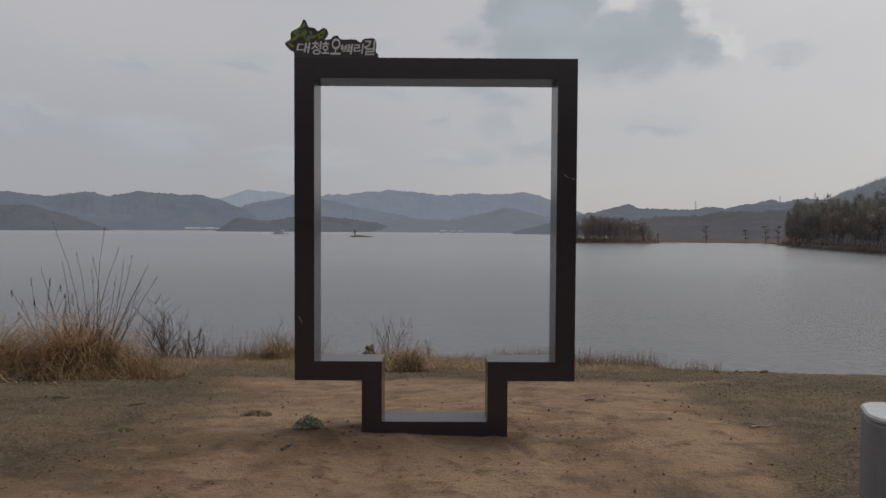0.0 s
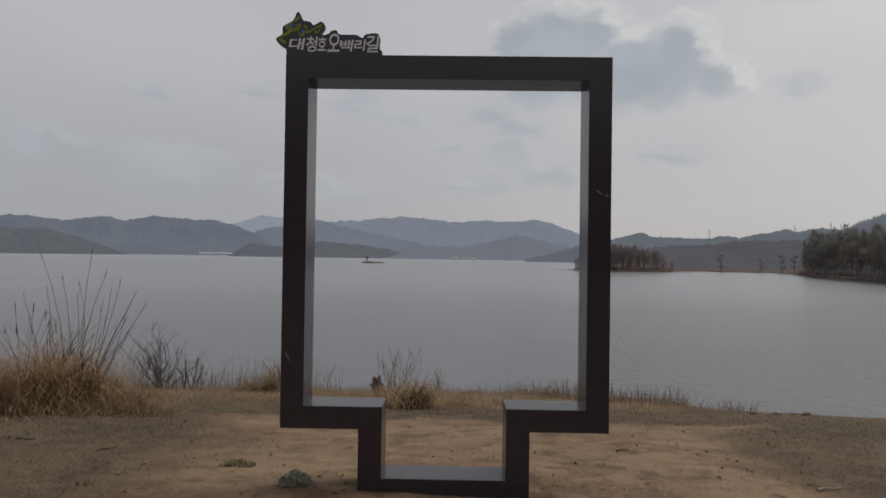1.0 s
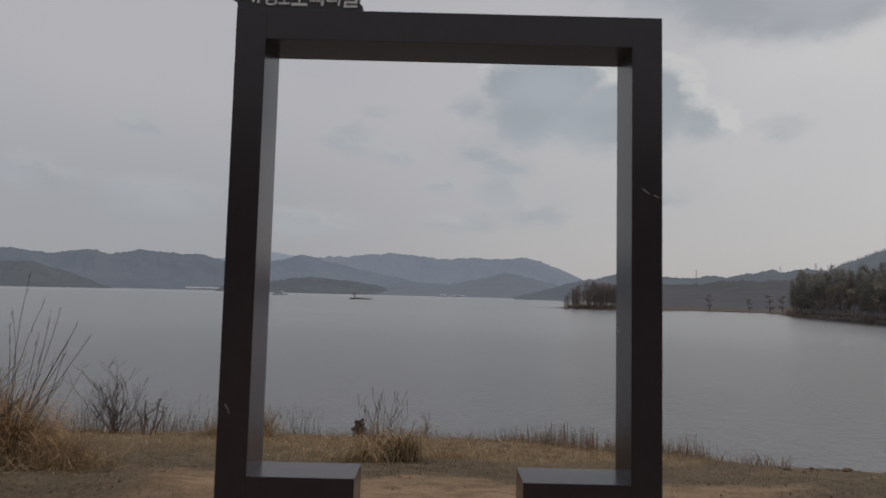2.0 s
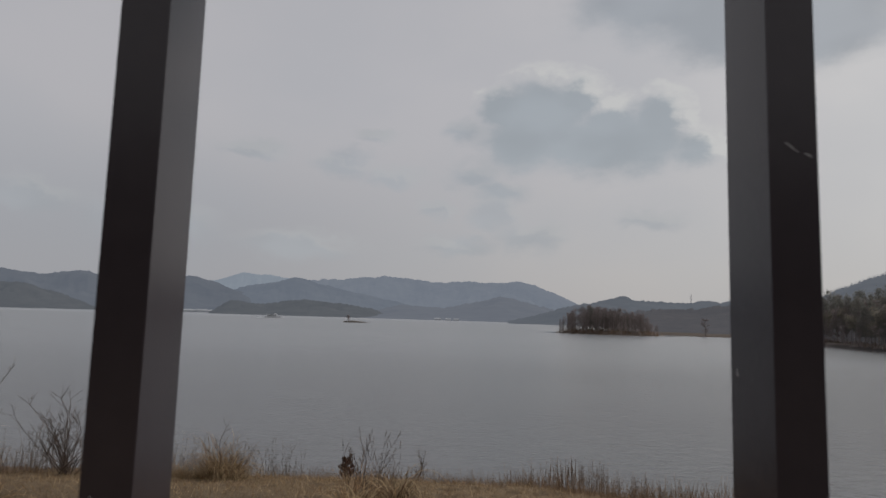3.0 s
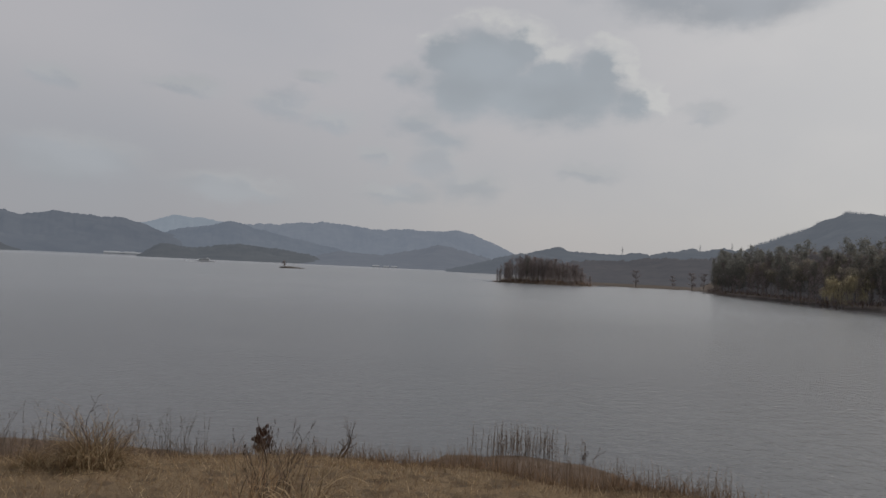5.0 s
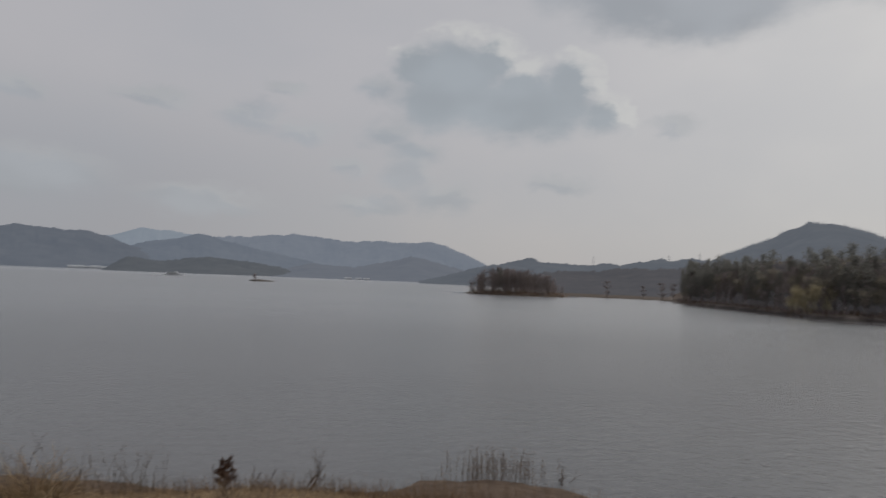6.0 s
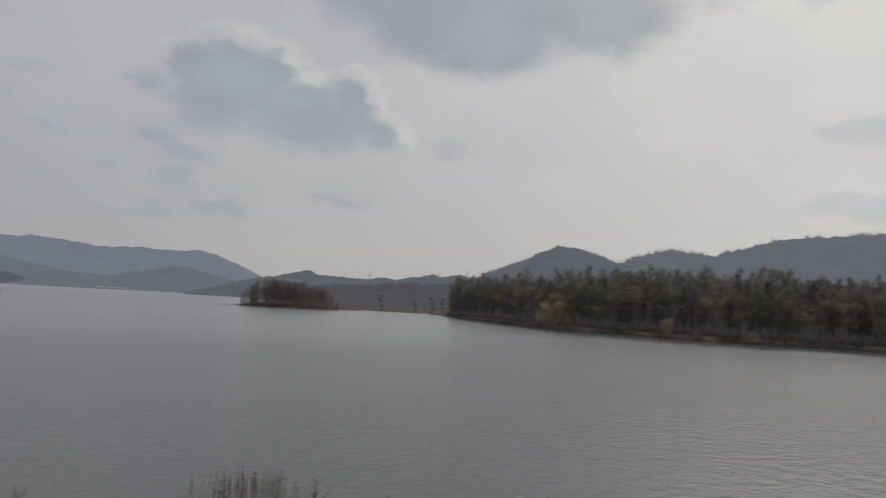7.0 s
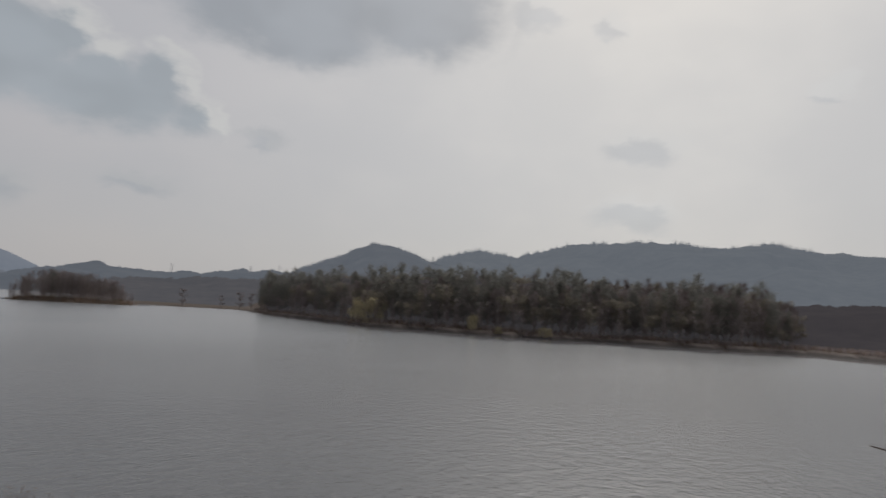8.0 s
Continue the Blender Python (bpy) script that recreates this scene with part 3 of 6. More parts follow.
def make_ground():
    ang = np.radians(np.concatenate([np.arange(-64, 104, 0.36), np.arange(104, 296, 3.0)]))
    rad, r = [0.02], 0.3
    while r < 4900:
        rad.append(r)
        r += max(0.06, r * 0.0135) if r < 330 else r * 0.06
    rad = np.array(rad)
    R, A = np.meshgrid(rad, ang, indexing="ij")
    x, y = R * np.sin(A), R * np.cos(A) - 6.5
    z = ground_z(x, y)
    n, k = len(rad), len(ang)
    i, j = np.meshgrid(np.arange(n - 1), np.arange(k), indexing="ij")
    j2 = (j + 1) % k
    quads = np.stack([i * k + j, i * k + j2, (i + 1) * k + j2, (i + 1) * k + j], -1).reshape(-1, 4)[:, ::-1]
    me = bpy.data.meshes.new("ground")
    me.vertices.add(n * k)
    me.vertices.foreach_set("co", np.stack([x, y, z], -1).ravel())
    me.loops.add(quads.size)
    me.loops.foreach_set("vertex_index", quads.ravel())
    me.polygons.add(len(quads))
    me.polygons.foreach_set("loop_start", np.arange(0, quads.size, 4))
    me.polygons.foreach_set("use_smooth", np.ones(len(quads), bool))
    me.update(calc_edges=True)
    turf, straw, mud = zones(x.ravel(), y.ravel())
    off_shore = step((np.hypot(x, y).ravel() - 60) / 20)
    far, shore = off_shore * (1 - mud), off_shore * mud
    # dark foot of the far beach: wet mud plus the wood's reflection painted in
    wet_reflect = step((-2.12 - z.ravel() + 0.06 * fractal(x.ravel() * 0.15, y.ravel() * 0.15, 2, 51)) / 0.14)
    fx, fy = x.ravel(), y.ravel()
    # dark reddish dug soil round the foot, soft shade painted in too
    dug_shade = np.exp(-((np.abs(fx - 0.05) - 0.72) / 0.50) ** 2 - ((fy + 0.20) / 0.30) ** 2) * np.clip(0.95 + 0.9 * fractal(fx * 5, fy * 5, 3, 31), 0, 1)
    # soil tone darkens towards the right foreground
    darker_soil = step((fx - 0.8 + 0.5 * fractal(fx * 1.2, fy * 1.2, 3, 35)) / 1.2) * step((-0.3 - fy + 0.6 * fractal(fx, fy, 3, 36)) / 0.9)
    for name, data in (("turf", turf), ("straw", straw), ("mud", mud), ("far", far), ("shore", shore), ("wet_reflect", wet_reflect), ("darker_soil", darker_soil), ("dug_shade", dug_shade)):
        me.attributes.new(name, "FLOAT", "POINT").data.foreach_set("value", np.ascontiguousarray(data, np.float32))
    me.materials.append(M_GROUND)
    tagged(new("ground", me), "sandy trodden soil with worn turf sloping to the lake", "ground", kind="structure")


def make_water():
    rad = np.concatenate([[0.5], np.arange(6, 110, 8.0), np.arange(110, 300, 2.5), np.geomspace(300, 4850, 40)])
    ang = np.radians(np.concatenate([np.arange(-64, 14, 3.0), np.arange(14, 112, 1.0), np.arange(112, 296, 4.0)]))
    R, A = np.meshgrid(rad, ang, indexing="ij")
    x, y = R * np.sin(A), R * np.cos(A)
    n, k = len(rad), len(ang)
    sh = Shape()
    sh.v = np.stack([x, y, np.full_like(x, WATER_Z)], -1).reshape(-1, 3).tolist()
    sh.f = [(i * k + j, (i + 1) * k + j, (i + 1) * k + (j + 1) % k, i * k + (j + 1) % k) for i in range(n - 1) for j in range(k)]
    sh.f.append(tuple(range(k))[::-1])
    ob = part("water", sh, M_WATER)
    az = np.degrees(A)
    off = shore_line(az) + 1.5 - R
    lee = np.where((az > 17.6) & (az < 112), step((np.interp(az, [17, 27, 31, 36, 112], [14, 14, 30, 25, 20]) - off) / 14), 0)
    u, v = isle_axes(x, y)
    lee = np.maximum(lee, step((1.55 - np.hypot(u, v)) / 0.35))
    far_sheen = np.maximum(step((R - 480) / 350) * (az < 40), 0.45 * step((R - 18) / 90))
    breeze = step((az - 4) / 18) * step((46 - az) / 20) * (1 - step((R - 40) / 90))
    for name, data in (("lee", lee), ("far_sheen", far_sheen), ("breeze", breeze)):
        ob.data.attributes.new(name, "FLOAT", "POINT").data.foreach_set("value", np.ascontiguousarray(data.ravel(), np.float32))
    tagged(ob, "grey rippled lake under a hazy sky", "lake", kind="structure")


make_ground()
make_water()


# ---- far hills ----
def hills(name, foot, crest, rows, material, label, rough=0.05, seed=1.0, trees=0.0, follow=False):
    """A range of hills, with bare trees of that height along its skyline; rows: bearing in degrees and height above the eye in degrees, of its tops and saddles."""
    a = np.array([bearing(r[0]) for r in rows])
    az = np.arange(a[0], a[-1], 0.07 if crest > 100 or follow else 0.4)
    h = np.array([r[1] for r in rows])
    i = np.clip(np.searchsorted(a, az) - 1, 0, len(a) - 2)
    t = (az - a[i]) / (a[i + 1] - a[i])
    t = t * 0.75 + (t * t * (3 - 2 * t)) * 0.25
    plain = h[i] + (h[i + 1] - h[i]) * t
    el = plain + rough * (fractal(az * 1.3, az * 0 + seed, 4, seed, 0.6) + 0.6 * fractal(az * 5.1, az * 0 + seed, 2, seed + 9, 0.7))
    wide = np.hanning(41) / np.hanning(41).sum()
    plain = np.convolve(np.pad(plain, 20, mode="edge"), wide, "valid")
    reach = crest + (shore_r(az) if follow else 0)
    top = reach * np.tan(np.radians(np.maximum(el, -0.2))) + 1.6
    body = reach * np.tan(np.radians(np.maximum(plain, -0.2))) + 1.6
    s = np.concatenate([np.linspace(0, 1, 15), np.linspace(1.12, 2.0, 6)])
    S, T = np.meshgrid(s, top, indexing="ij")
    near_top = np.clip((S - 0.72) / 0.28, 0, 1) ** 2
    T = T * near_top + np.meshgrid(s, body, indexing="ij")[1] * (1 - near_top)
    AZ = np.meshgrid(s, np.radians(az), indexing="ij")[1]
    R = (shore_r(np.degrees(AZ)) if follow else 0) + foot + (crest - foot) * S
    x, y = R * np.sin(AZ), R * np.cos(AZ)
    up = np.where(S <= 1, S ** 0.9, 1 - 0.75 * (S - 1))
    k = 6.0 / max(crest - foot, 50)
    spur = 1 + 0.30 * fractal(x * k, y * k, 4, seed + 3) * np.clip(S * (1 - S) * 4, 0, 1)
    z = -4 + (T + 4) * np.minimum(up * spur, np.where(S < 1, 0.25 + 0.75 * S, 1.0))
    n, m = len(s), len(az)
    q = [(i * m + j, i * m + j + 1, (i + 1) * m + j + 1, (i + 1) * m + j) for i in range(n - 1) for j in range(m - 1)]
    sh = Shape()
    sh.v, sh.f = np.stack([x, y, z], -1).reshape(-1, 3).tolist(), q
    if trees:
        fringe = Shape()
        rnd = random.Random(seed)
        stand = fractal(az * 0.7, az * 0 + 3.0, 3, seed + 5)
        for _ in range(2600):
            j = rnd.randrange(len(az))
            if stand[j] < rnd.uniform(-0.25, 0.25):
                continue
            g = math.radians(az[j] + rnd.uniform(-0.035, 0.035))
            fringe.blade((crest * math.sin(g), crest * math.cos(g), top[j] - 1.0), rnd.uniform(0, 6.28), rnd.uniform(0, 0.35), trees * rnd.uniform(0.4, 1.0), trees * 0.09, 0.0, 2, 1.57)
        tagged(part("ridge_trees", fringe, material), "bare trees along the skyline of a hazy ridge", "trees", kind="stuff")
    ob = part(name, sh, material, smooth=True)
    tagged(ob, label, "hills", kind="structure")


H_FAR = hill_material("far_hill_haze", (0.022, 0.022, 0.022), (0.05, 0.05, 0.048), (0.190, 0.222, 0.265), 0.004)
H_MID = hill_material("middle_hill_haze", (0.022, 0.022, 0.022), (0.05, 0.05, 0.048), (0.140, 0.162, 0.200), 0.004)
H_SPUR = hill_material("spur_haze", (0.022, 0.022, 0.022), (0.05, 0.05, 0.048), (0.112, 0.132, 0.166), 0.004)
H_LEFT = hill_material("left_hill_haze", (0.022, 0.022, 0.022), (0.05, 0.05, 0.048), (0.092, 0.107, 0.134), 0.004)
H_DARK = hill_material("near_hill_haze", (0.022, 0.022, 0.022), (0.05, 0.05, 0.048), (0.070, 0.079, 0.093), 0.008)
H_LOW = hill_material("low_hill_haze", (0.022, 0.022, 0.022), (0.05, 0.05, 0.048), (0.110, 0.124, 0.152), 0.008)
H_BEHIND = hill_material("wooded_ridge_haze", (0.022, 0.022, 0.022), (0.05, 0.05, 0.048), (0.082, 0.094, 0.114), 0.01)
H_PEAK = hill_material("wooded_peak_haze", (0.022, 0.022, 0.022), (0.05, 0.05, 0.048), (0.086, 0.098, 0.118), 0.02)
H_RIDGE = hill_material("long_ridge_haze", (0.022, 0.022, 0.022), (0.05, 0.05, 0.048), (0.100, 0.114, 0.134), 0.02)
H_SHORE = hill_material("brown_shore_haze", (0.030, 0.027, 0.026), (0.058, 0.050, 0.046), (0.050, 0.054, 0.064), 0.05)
H_INNER = hill_material("gap_filling_haze", (0.030, 0.026, 0.026), (0.055, 0.048, 0.046), (0.030, 0.029, 0.032), 0.25)
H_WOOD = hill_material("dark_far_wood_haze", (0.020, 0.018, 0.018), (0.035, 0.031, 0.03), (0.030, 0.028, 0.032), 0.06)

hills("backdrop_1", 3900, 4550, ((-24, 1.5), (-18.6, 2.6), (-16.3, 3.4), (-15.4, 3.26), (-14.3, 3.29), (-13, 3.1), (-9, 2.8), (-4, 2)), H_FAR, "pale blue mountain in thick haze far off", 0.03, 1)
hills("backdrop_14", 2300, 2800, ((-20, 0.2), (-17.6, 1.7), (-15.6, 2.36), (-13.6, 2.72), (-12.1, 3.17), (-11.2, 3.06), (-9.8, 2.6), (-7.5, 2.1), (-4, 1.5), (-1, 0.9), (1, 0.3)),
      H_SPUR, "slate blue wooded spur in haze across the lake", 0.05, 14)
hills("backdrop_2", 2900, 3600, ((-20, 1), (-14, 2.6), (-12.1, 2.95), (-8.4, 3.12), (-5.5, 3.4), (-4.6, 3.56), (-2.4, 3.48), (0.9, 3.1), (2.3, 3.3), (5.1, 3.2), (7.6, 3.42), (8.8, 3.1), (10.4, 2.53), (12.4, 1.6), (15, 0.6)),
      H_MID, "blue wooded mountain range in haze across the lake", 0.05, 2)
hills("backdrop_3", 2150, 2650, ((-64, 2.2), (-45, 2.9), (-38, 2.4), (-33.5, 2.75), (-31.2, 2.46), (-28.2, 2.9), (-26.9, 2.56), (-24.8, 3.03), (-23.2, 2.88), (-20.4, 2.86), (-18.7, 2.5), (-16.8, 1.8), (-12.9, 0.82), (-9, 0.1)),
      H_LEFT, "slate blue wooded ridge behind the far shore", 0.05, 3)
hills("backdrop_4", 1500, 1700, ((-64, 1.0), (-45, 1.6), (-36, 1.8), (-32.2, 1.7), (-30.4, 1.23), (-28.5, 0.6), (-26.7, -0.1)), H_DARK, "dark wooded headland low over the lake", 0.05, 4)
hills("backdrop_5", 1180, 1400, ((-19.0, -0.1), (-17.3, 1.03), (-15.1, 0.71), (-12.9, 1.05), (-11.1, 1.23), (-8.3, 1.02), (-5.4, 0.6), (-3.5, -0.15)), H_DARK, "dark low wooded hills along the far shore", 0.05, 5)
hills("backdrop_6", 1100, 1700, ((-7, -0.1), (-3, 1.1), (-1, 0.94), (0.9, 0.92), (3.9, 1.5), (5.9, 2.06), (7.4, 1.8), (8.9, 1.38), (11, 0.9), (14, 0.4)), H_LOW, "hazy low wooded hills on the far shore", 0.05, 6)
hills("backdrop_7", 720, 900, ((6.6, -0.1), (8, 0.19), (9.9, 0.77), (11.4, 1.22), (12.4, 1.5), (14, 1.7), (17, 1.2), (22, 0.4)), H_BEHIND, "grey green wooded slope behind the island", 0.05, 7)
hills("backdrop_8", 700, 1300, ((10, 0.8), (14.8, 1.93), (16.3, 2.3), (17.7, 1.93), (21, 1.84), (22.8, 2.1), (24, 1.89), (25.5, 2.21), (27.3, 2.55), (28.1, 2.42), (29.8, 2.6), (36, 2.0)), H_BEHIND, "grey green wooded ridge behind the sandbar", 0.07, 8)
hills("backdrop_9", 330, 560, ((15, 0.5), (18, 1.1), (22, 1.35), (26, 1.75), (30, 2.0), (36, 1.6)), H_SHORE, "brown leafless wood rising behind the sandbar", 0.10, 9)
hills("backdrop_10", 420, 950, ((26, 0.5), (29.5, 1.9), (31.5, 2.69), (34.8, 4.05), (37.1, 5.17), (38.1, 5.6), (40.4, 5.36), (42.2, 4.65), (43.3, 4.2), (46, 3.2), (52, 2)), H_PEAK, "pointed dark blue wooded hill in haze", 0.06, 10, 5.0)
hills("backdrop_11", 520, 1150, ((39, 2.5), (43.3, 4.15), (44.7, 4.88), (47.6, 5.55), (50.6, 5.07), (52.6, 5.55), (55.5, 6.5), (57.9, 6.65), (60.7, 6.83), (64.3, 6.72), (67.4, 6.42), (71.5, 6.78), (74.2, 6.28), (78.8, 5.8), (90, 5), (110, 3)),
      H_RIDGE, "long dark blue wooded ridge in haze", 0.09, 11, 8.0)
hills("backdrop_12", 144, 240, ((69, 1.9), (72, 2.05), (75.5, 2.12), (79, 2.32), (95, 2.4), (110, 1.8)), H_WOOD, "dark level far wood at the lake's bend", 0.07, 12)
# added glowing slope, lifts the dark gaps between far trees like haze
hills("backdrop_15", 10, 30, ((29.6, 0.3), (30.2, 1.4), (32, 1.8), (36, 2.3), (42, 2.6), (50, 2.9), (60, 2.8), (67, 2.5), (71, 1.9), (73, 0.8)), H_INNER, "hazily glowing slope added behind the far shore's trees", 0.10, 15, follow=True)
# unseen slope added behind the camera, dims sky reflections in the dark paint
H_REAR = surface("unseen_rear_slope", (0.030, 0.026, 0.022), (0.062, 0.054, 0.045), 0.08, 1.0, spec=0.0)
hills("backdrop_13", 48, 72, ((126, 3), (134, 10), (150, 15), (170, 13), (190, 15.5), (215, 14), (240, 16), (262, 12), (276, 5)), H_REAR, "unseen brown slope added behind the camera to darken reflections", 0.6, 13)

# ==== THINGS ====


# ---- the photo frame ----
def photo_frame():
    t = thing("photo_frame", 0, 0, 0, "tall dark brown steel photo frame standing on bare soil", "photo frame")
    d, e = 0.29, 0.0015
    for name, x0, x1, z0, z1 in (("post", -1.130, -0.971, 0.430, 3.016), ("post", 0.971, 1.130, 0.430, 3.016), ("top_beam", -0.971, 0.971, 2.852, 3.016),
                                 ("ledge", -0.971, -0.427, 0.430, 0.586), ("ledge", 0.427, 0.971, 0.430, 0.586),
                                 ("stem", -0.589, -0.427, -0.12, 0.430), ("stem", 0.427, 0.589, -0.12, 0.430), ("sill", -0.427, 0.427, -0.12, 0.097)):
        part(name, block(x0, x1, 0, d, z0, z1, e), M_PAINT, t)

    def scratch(x, z, length, width, turn, y=-0.0006, across=False):
        bm = bmesh.new()
        pts = [(-length / 2, 0), (-length / 5, width * 0.5), (length / 2, width * 0.2), (length / 3, -width * 0.4), (-length / 4, -width * 0.5)]
        vs = []
        for a, b in pts:
            u, v = a * math.cos(turn) - b * math.sin(turn), a * math.sin(turn) + b * math.cos(turn)
            vs.append(bm.verts.new((0.9704, y + u, z + v) if across else (x + u, y, z + v)))
        bm.faces.new(vs)
        bmesh.ops.recalc_face_normals(bm, faces=bm.faces[:])
        part("scratch", bm, M_SCRATCH, t, "pale scratch in the paint")

    scratch(1.045, 2.085, 0.062, 0.006, -0.65)
    scratch(1.100, 2.060, 0.034, 0.006, -0.5)
    scratch(-1.086, 0.930, 0.050, 0.006, -0.95)
    scratch(-1.075, 0.902, 0.024, 0.004, -1.0)
    scratch(0, 1.349, 0.035, 0.012, 1.45, y=0.242, across=True)

    # cut-out name board on the top beam
    def at(cx, cy):
        return -1.13 + (cx - 103) * 0.00115, 3.0175 + (258 - cy + (cx - 103) * 0.02) * 0.00125

    outline = ((103, 258), (99, 224), (58, 198), (38, 168), (76, 142), (79, 100), (132, 72), (152, 48), (161, 25), (178, 24), (199, 66), (243, 76), (266, 95), (306, 76), (331, 92), (326, 118),
               (303, 146), (350, 148), (373, 129), (404, 127), (426, 150), (520, 152), (562, 172), (577, 153), (640, 145), (667, 166), (664, 228), (681, 246), (681, 270))
    bm = bmesh.new()
    vs = []
    n = len(outline)
    for i in range(n):
        p0, p1, p2, p3 = (Vector(outline[(i + k) % n]) for k in (-1, 0, 1, 2))
        for s in (0.0, 0.34, 0.67) if 0 < i < n - 2 else (0.0,):
            q = 0.5 * (2 * p1 + (p2 - p0) * s + (2 * p0 - 5 * p1 + 4 * p2 - p3) * s * s + (3 * p1 - p0 - 3 * p2 + p3) * s ** 3)
            x, z = at(*q)
            vs.append(bm.verts.new((x, 0.012, max(z, 3.0175))))
    f = bm.faces.new(vs)
    ext = bmesh.ops.extrude_face_region(bm, geom=[f])
    bmesh.ops.translate(bm, vec=(0, 0.045, 0), verts=[v for v in ext["geom"] if isinstance(v, bmesh.types.BMVert)])
    bmesh.ops.recalc_face_normals(bm, faces=bm.faces[:])
    board = part("sign_board", bm, M_SIGN, t, "charcoal cut-out name board with white lettering")
    for ch, x0, x1, top, bottom in (("대", 116, 216, 168, 232), ("청", 221, 292, 160, 244), ("호", 290, 344, 162, 240), ("오", 350, 424, 146, 246), ("백", 424, 510, 182, 244), ("리", 512, 584, 180, 244), ("길", 584, 664, 158, 252)):
        c = bpy.data.curves.new("letter", "FONT")
        c.body, c.size, c.extrude, c.offset, c.shear = ch, 1.0, 0.02, 0.012, 0.12
        tmp = new("letter", c)
        bpy.context.view_layer.update()
        me = bpy.data.meshes.new_from_object(tmp.evaluated_get(bpy.context.evaluated_depsgraph_get()))
        bpy.data.objects.remove(tmp)
        co = np.array([v.co[:] for v in me.vertices])
        lo, hi = co.min(0), co.max(0)
        (xa, zb), (xb, za) = at(x0, bottom), at(x1, top)
        for v in me.vertices:
            u, w = (v.co.x - lo[0]) / (hi[0] - lo[0]), (v.co.y - lo[1]) / (hi[1] - lo[1])
            v.co = (xa + (xb - xa) * u, 0.0095 - 0.12 * v.co.z, zb + (za - zb) * w)
        me.materials.clear()
        me.materials.append(M_WHITE)
        ob = new("letter", me)
        ob.parent = board

    def ribbon(pts, width, material, name, close=False):
        bm = bmesh.new()
        row = []
        m = len(pts)
        for i in range(m):
            p = Vector(pts[i])
            a = Vector(pts[(i - 1) % m]) if close or i else p
            b = Vector(pts[(i + 1) % m]) if close or i < m - 1 else p
            nrm = (b - a).normalized().orthogonal() * width * (0.6 + 0.4 * math.sin(i * 2.1))
            row.append([bm.verts.new((at(*(p + k * nrm))[0], 0.0095, at(*(p + k * nrm))[1])) for k in (-1, 1)])
        for i in range(m if close else m - 1):
            a, b = row[i], row[(i + 1) % m]
            bm.faces.new((a[0], a[1], b[1], b[0]))
        ext = bmesh.ops.extrude_face_region(bm, geom=bm.faces[:])
        bmesh.ops.translate(bm, vec=(0, 0.003, 0), verts=[v for v in ext["geom"] if isinstance(v, bmesh.types.BMVert)])
        bmesh.ops.recalc_face_normals(bm, faces=bm.faces[:])
        part(name, bm, material, board)

    ribbon(((98, 194), (76, 180), (54, 166), (80, 152), (108, 138), (134, 126), (158, 122), (172, 112)), 11, M_GREEN, "green_stroke")
    ribbon(((94, 106), (112, 94), (134, 80), (154, 68), (172, 56), (176, 44)), 11, M_GREEN, "green_stroke")
    ribbon(((100, 110), (124, 118), (150, 112), (172, 98), (186, 86)), 8, M_GREEN, "green_stroke")
    ribbon(((186, 98), (174, 114), (172, 134), (184, 152), (202, 152), (214, 132), (222, 108), (208, 96)), 8, M_GREEN, "green_stroke")
    ribbon(((212, 136), (236, 132), (262, 122), (288, 108), (318, 94), (308, 112), (294, 134), (268, 136)), 9, M_GREEN, "green_stroke")
    ribbon(((116, 104), (132, 98), (150, 94), (166, 90)), 9, M_BLUE, "blue_stroke")
    ribbon(((190, 144), (200, 132), (208, 118)), 9, M_BLUE, "blue_stroke")


photo_frame()


# ---- grey bollard ----
def bollard(x, y):
    t = thing("bollard", x, y, on_ground(x, y) - 0.05, "grey lobed steel bollard with a pale cap on bare soil", "bollard")

    def turned(profile, lobes=0.0):
        bm = bmesh.new()
        lobe = [1 + lobes * math.cos(4 * (k * math.pi / 24 - 0.35)) for k in range(48)]
        rings = [[bm.verts.new((r * lobe[k] * math.cos(k * math.pi / 24), r * lobe[k] * math.sin(k * math.pi / 24), z)) for k in range(48)] for r, z in profile]
        for a, b in zip(rings, rings[1:]):
            for k in range(48):
                bm.faces.new((a[k], a[(k + 1) % 48], b[(k + 1) % 48], b[k]))
        bm.faces.new(rings[0][::-1])
        bm.faces.new(rings[-1])
        return bm

    part("body", turned(((0.235, 0), (0.235, 0.645), (0.229, 0.660)), 0.07), M_GREY, t, smooth=False)
    part("cap", turned(((0.222, 0.662), (0.238, 0.667), (0.240, 0.683), (0.228, 0.693)), 0.07), M_CAP, t, "pale grey cap")
    bolt = turned(((0.022, 0.693), (0.022, 0.705), (0.016, 0.711)))
    bmesh.ops.translate(bolt, vec=(-0.02, 0.06, 0), verts=bolt.verts[:])
    part("bolt", bolt, M_BOLT, t)


bollard(2.585, -1.72)


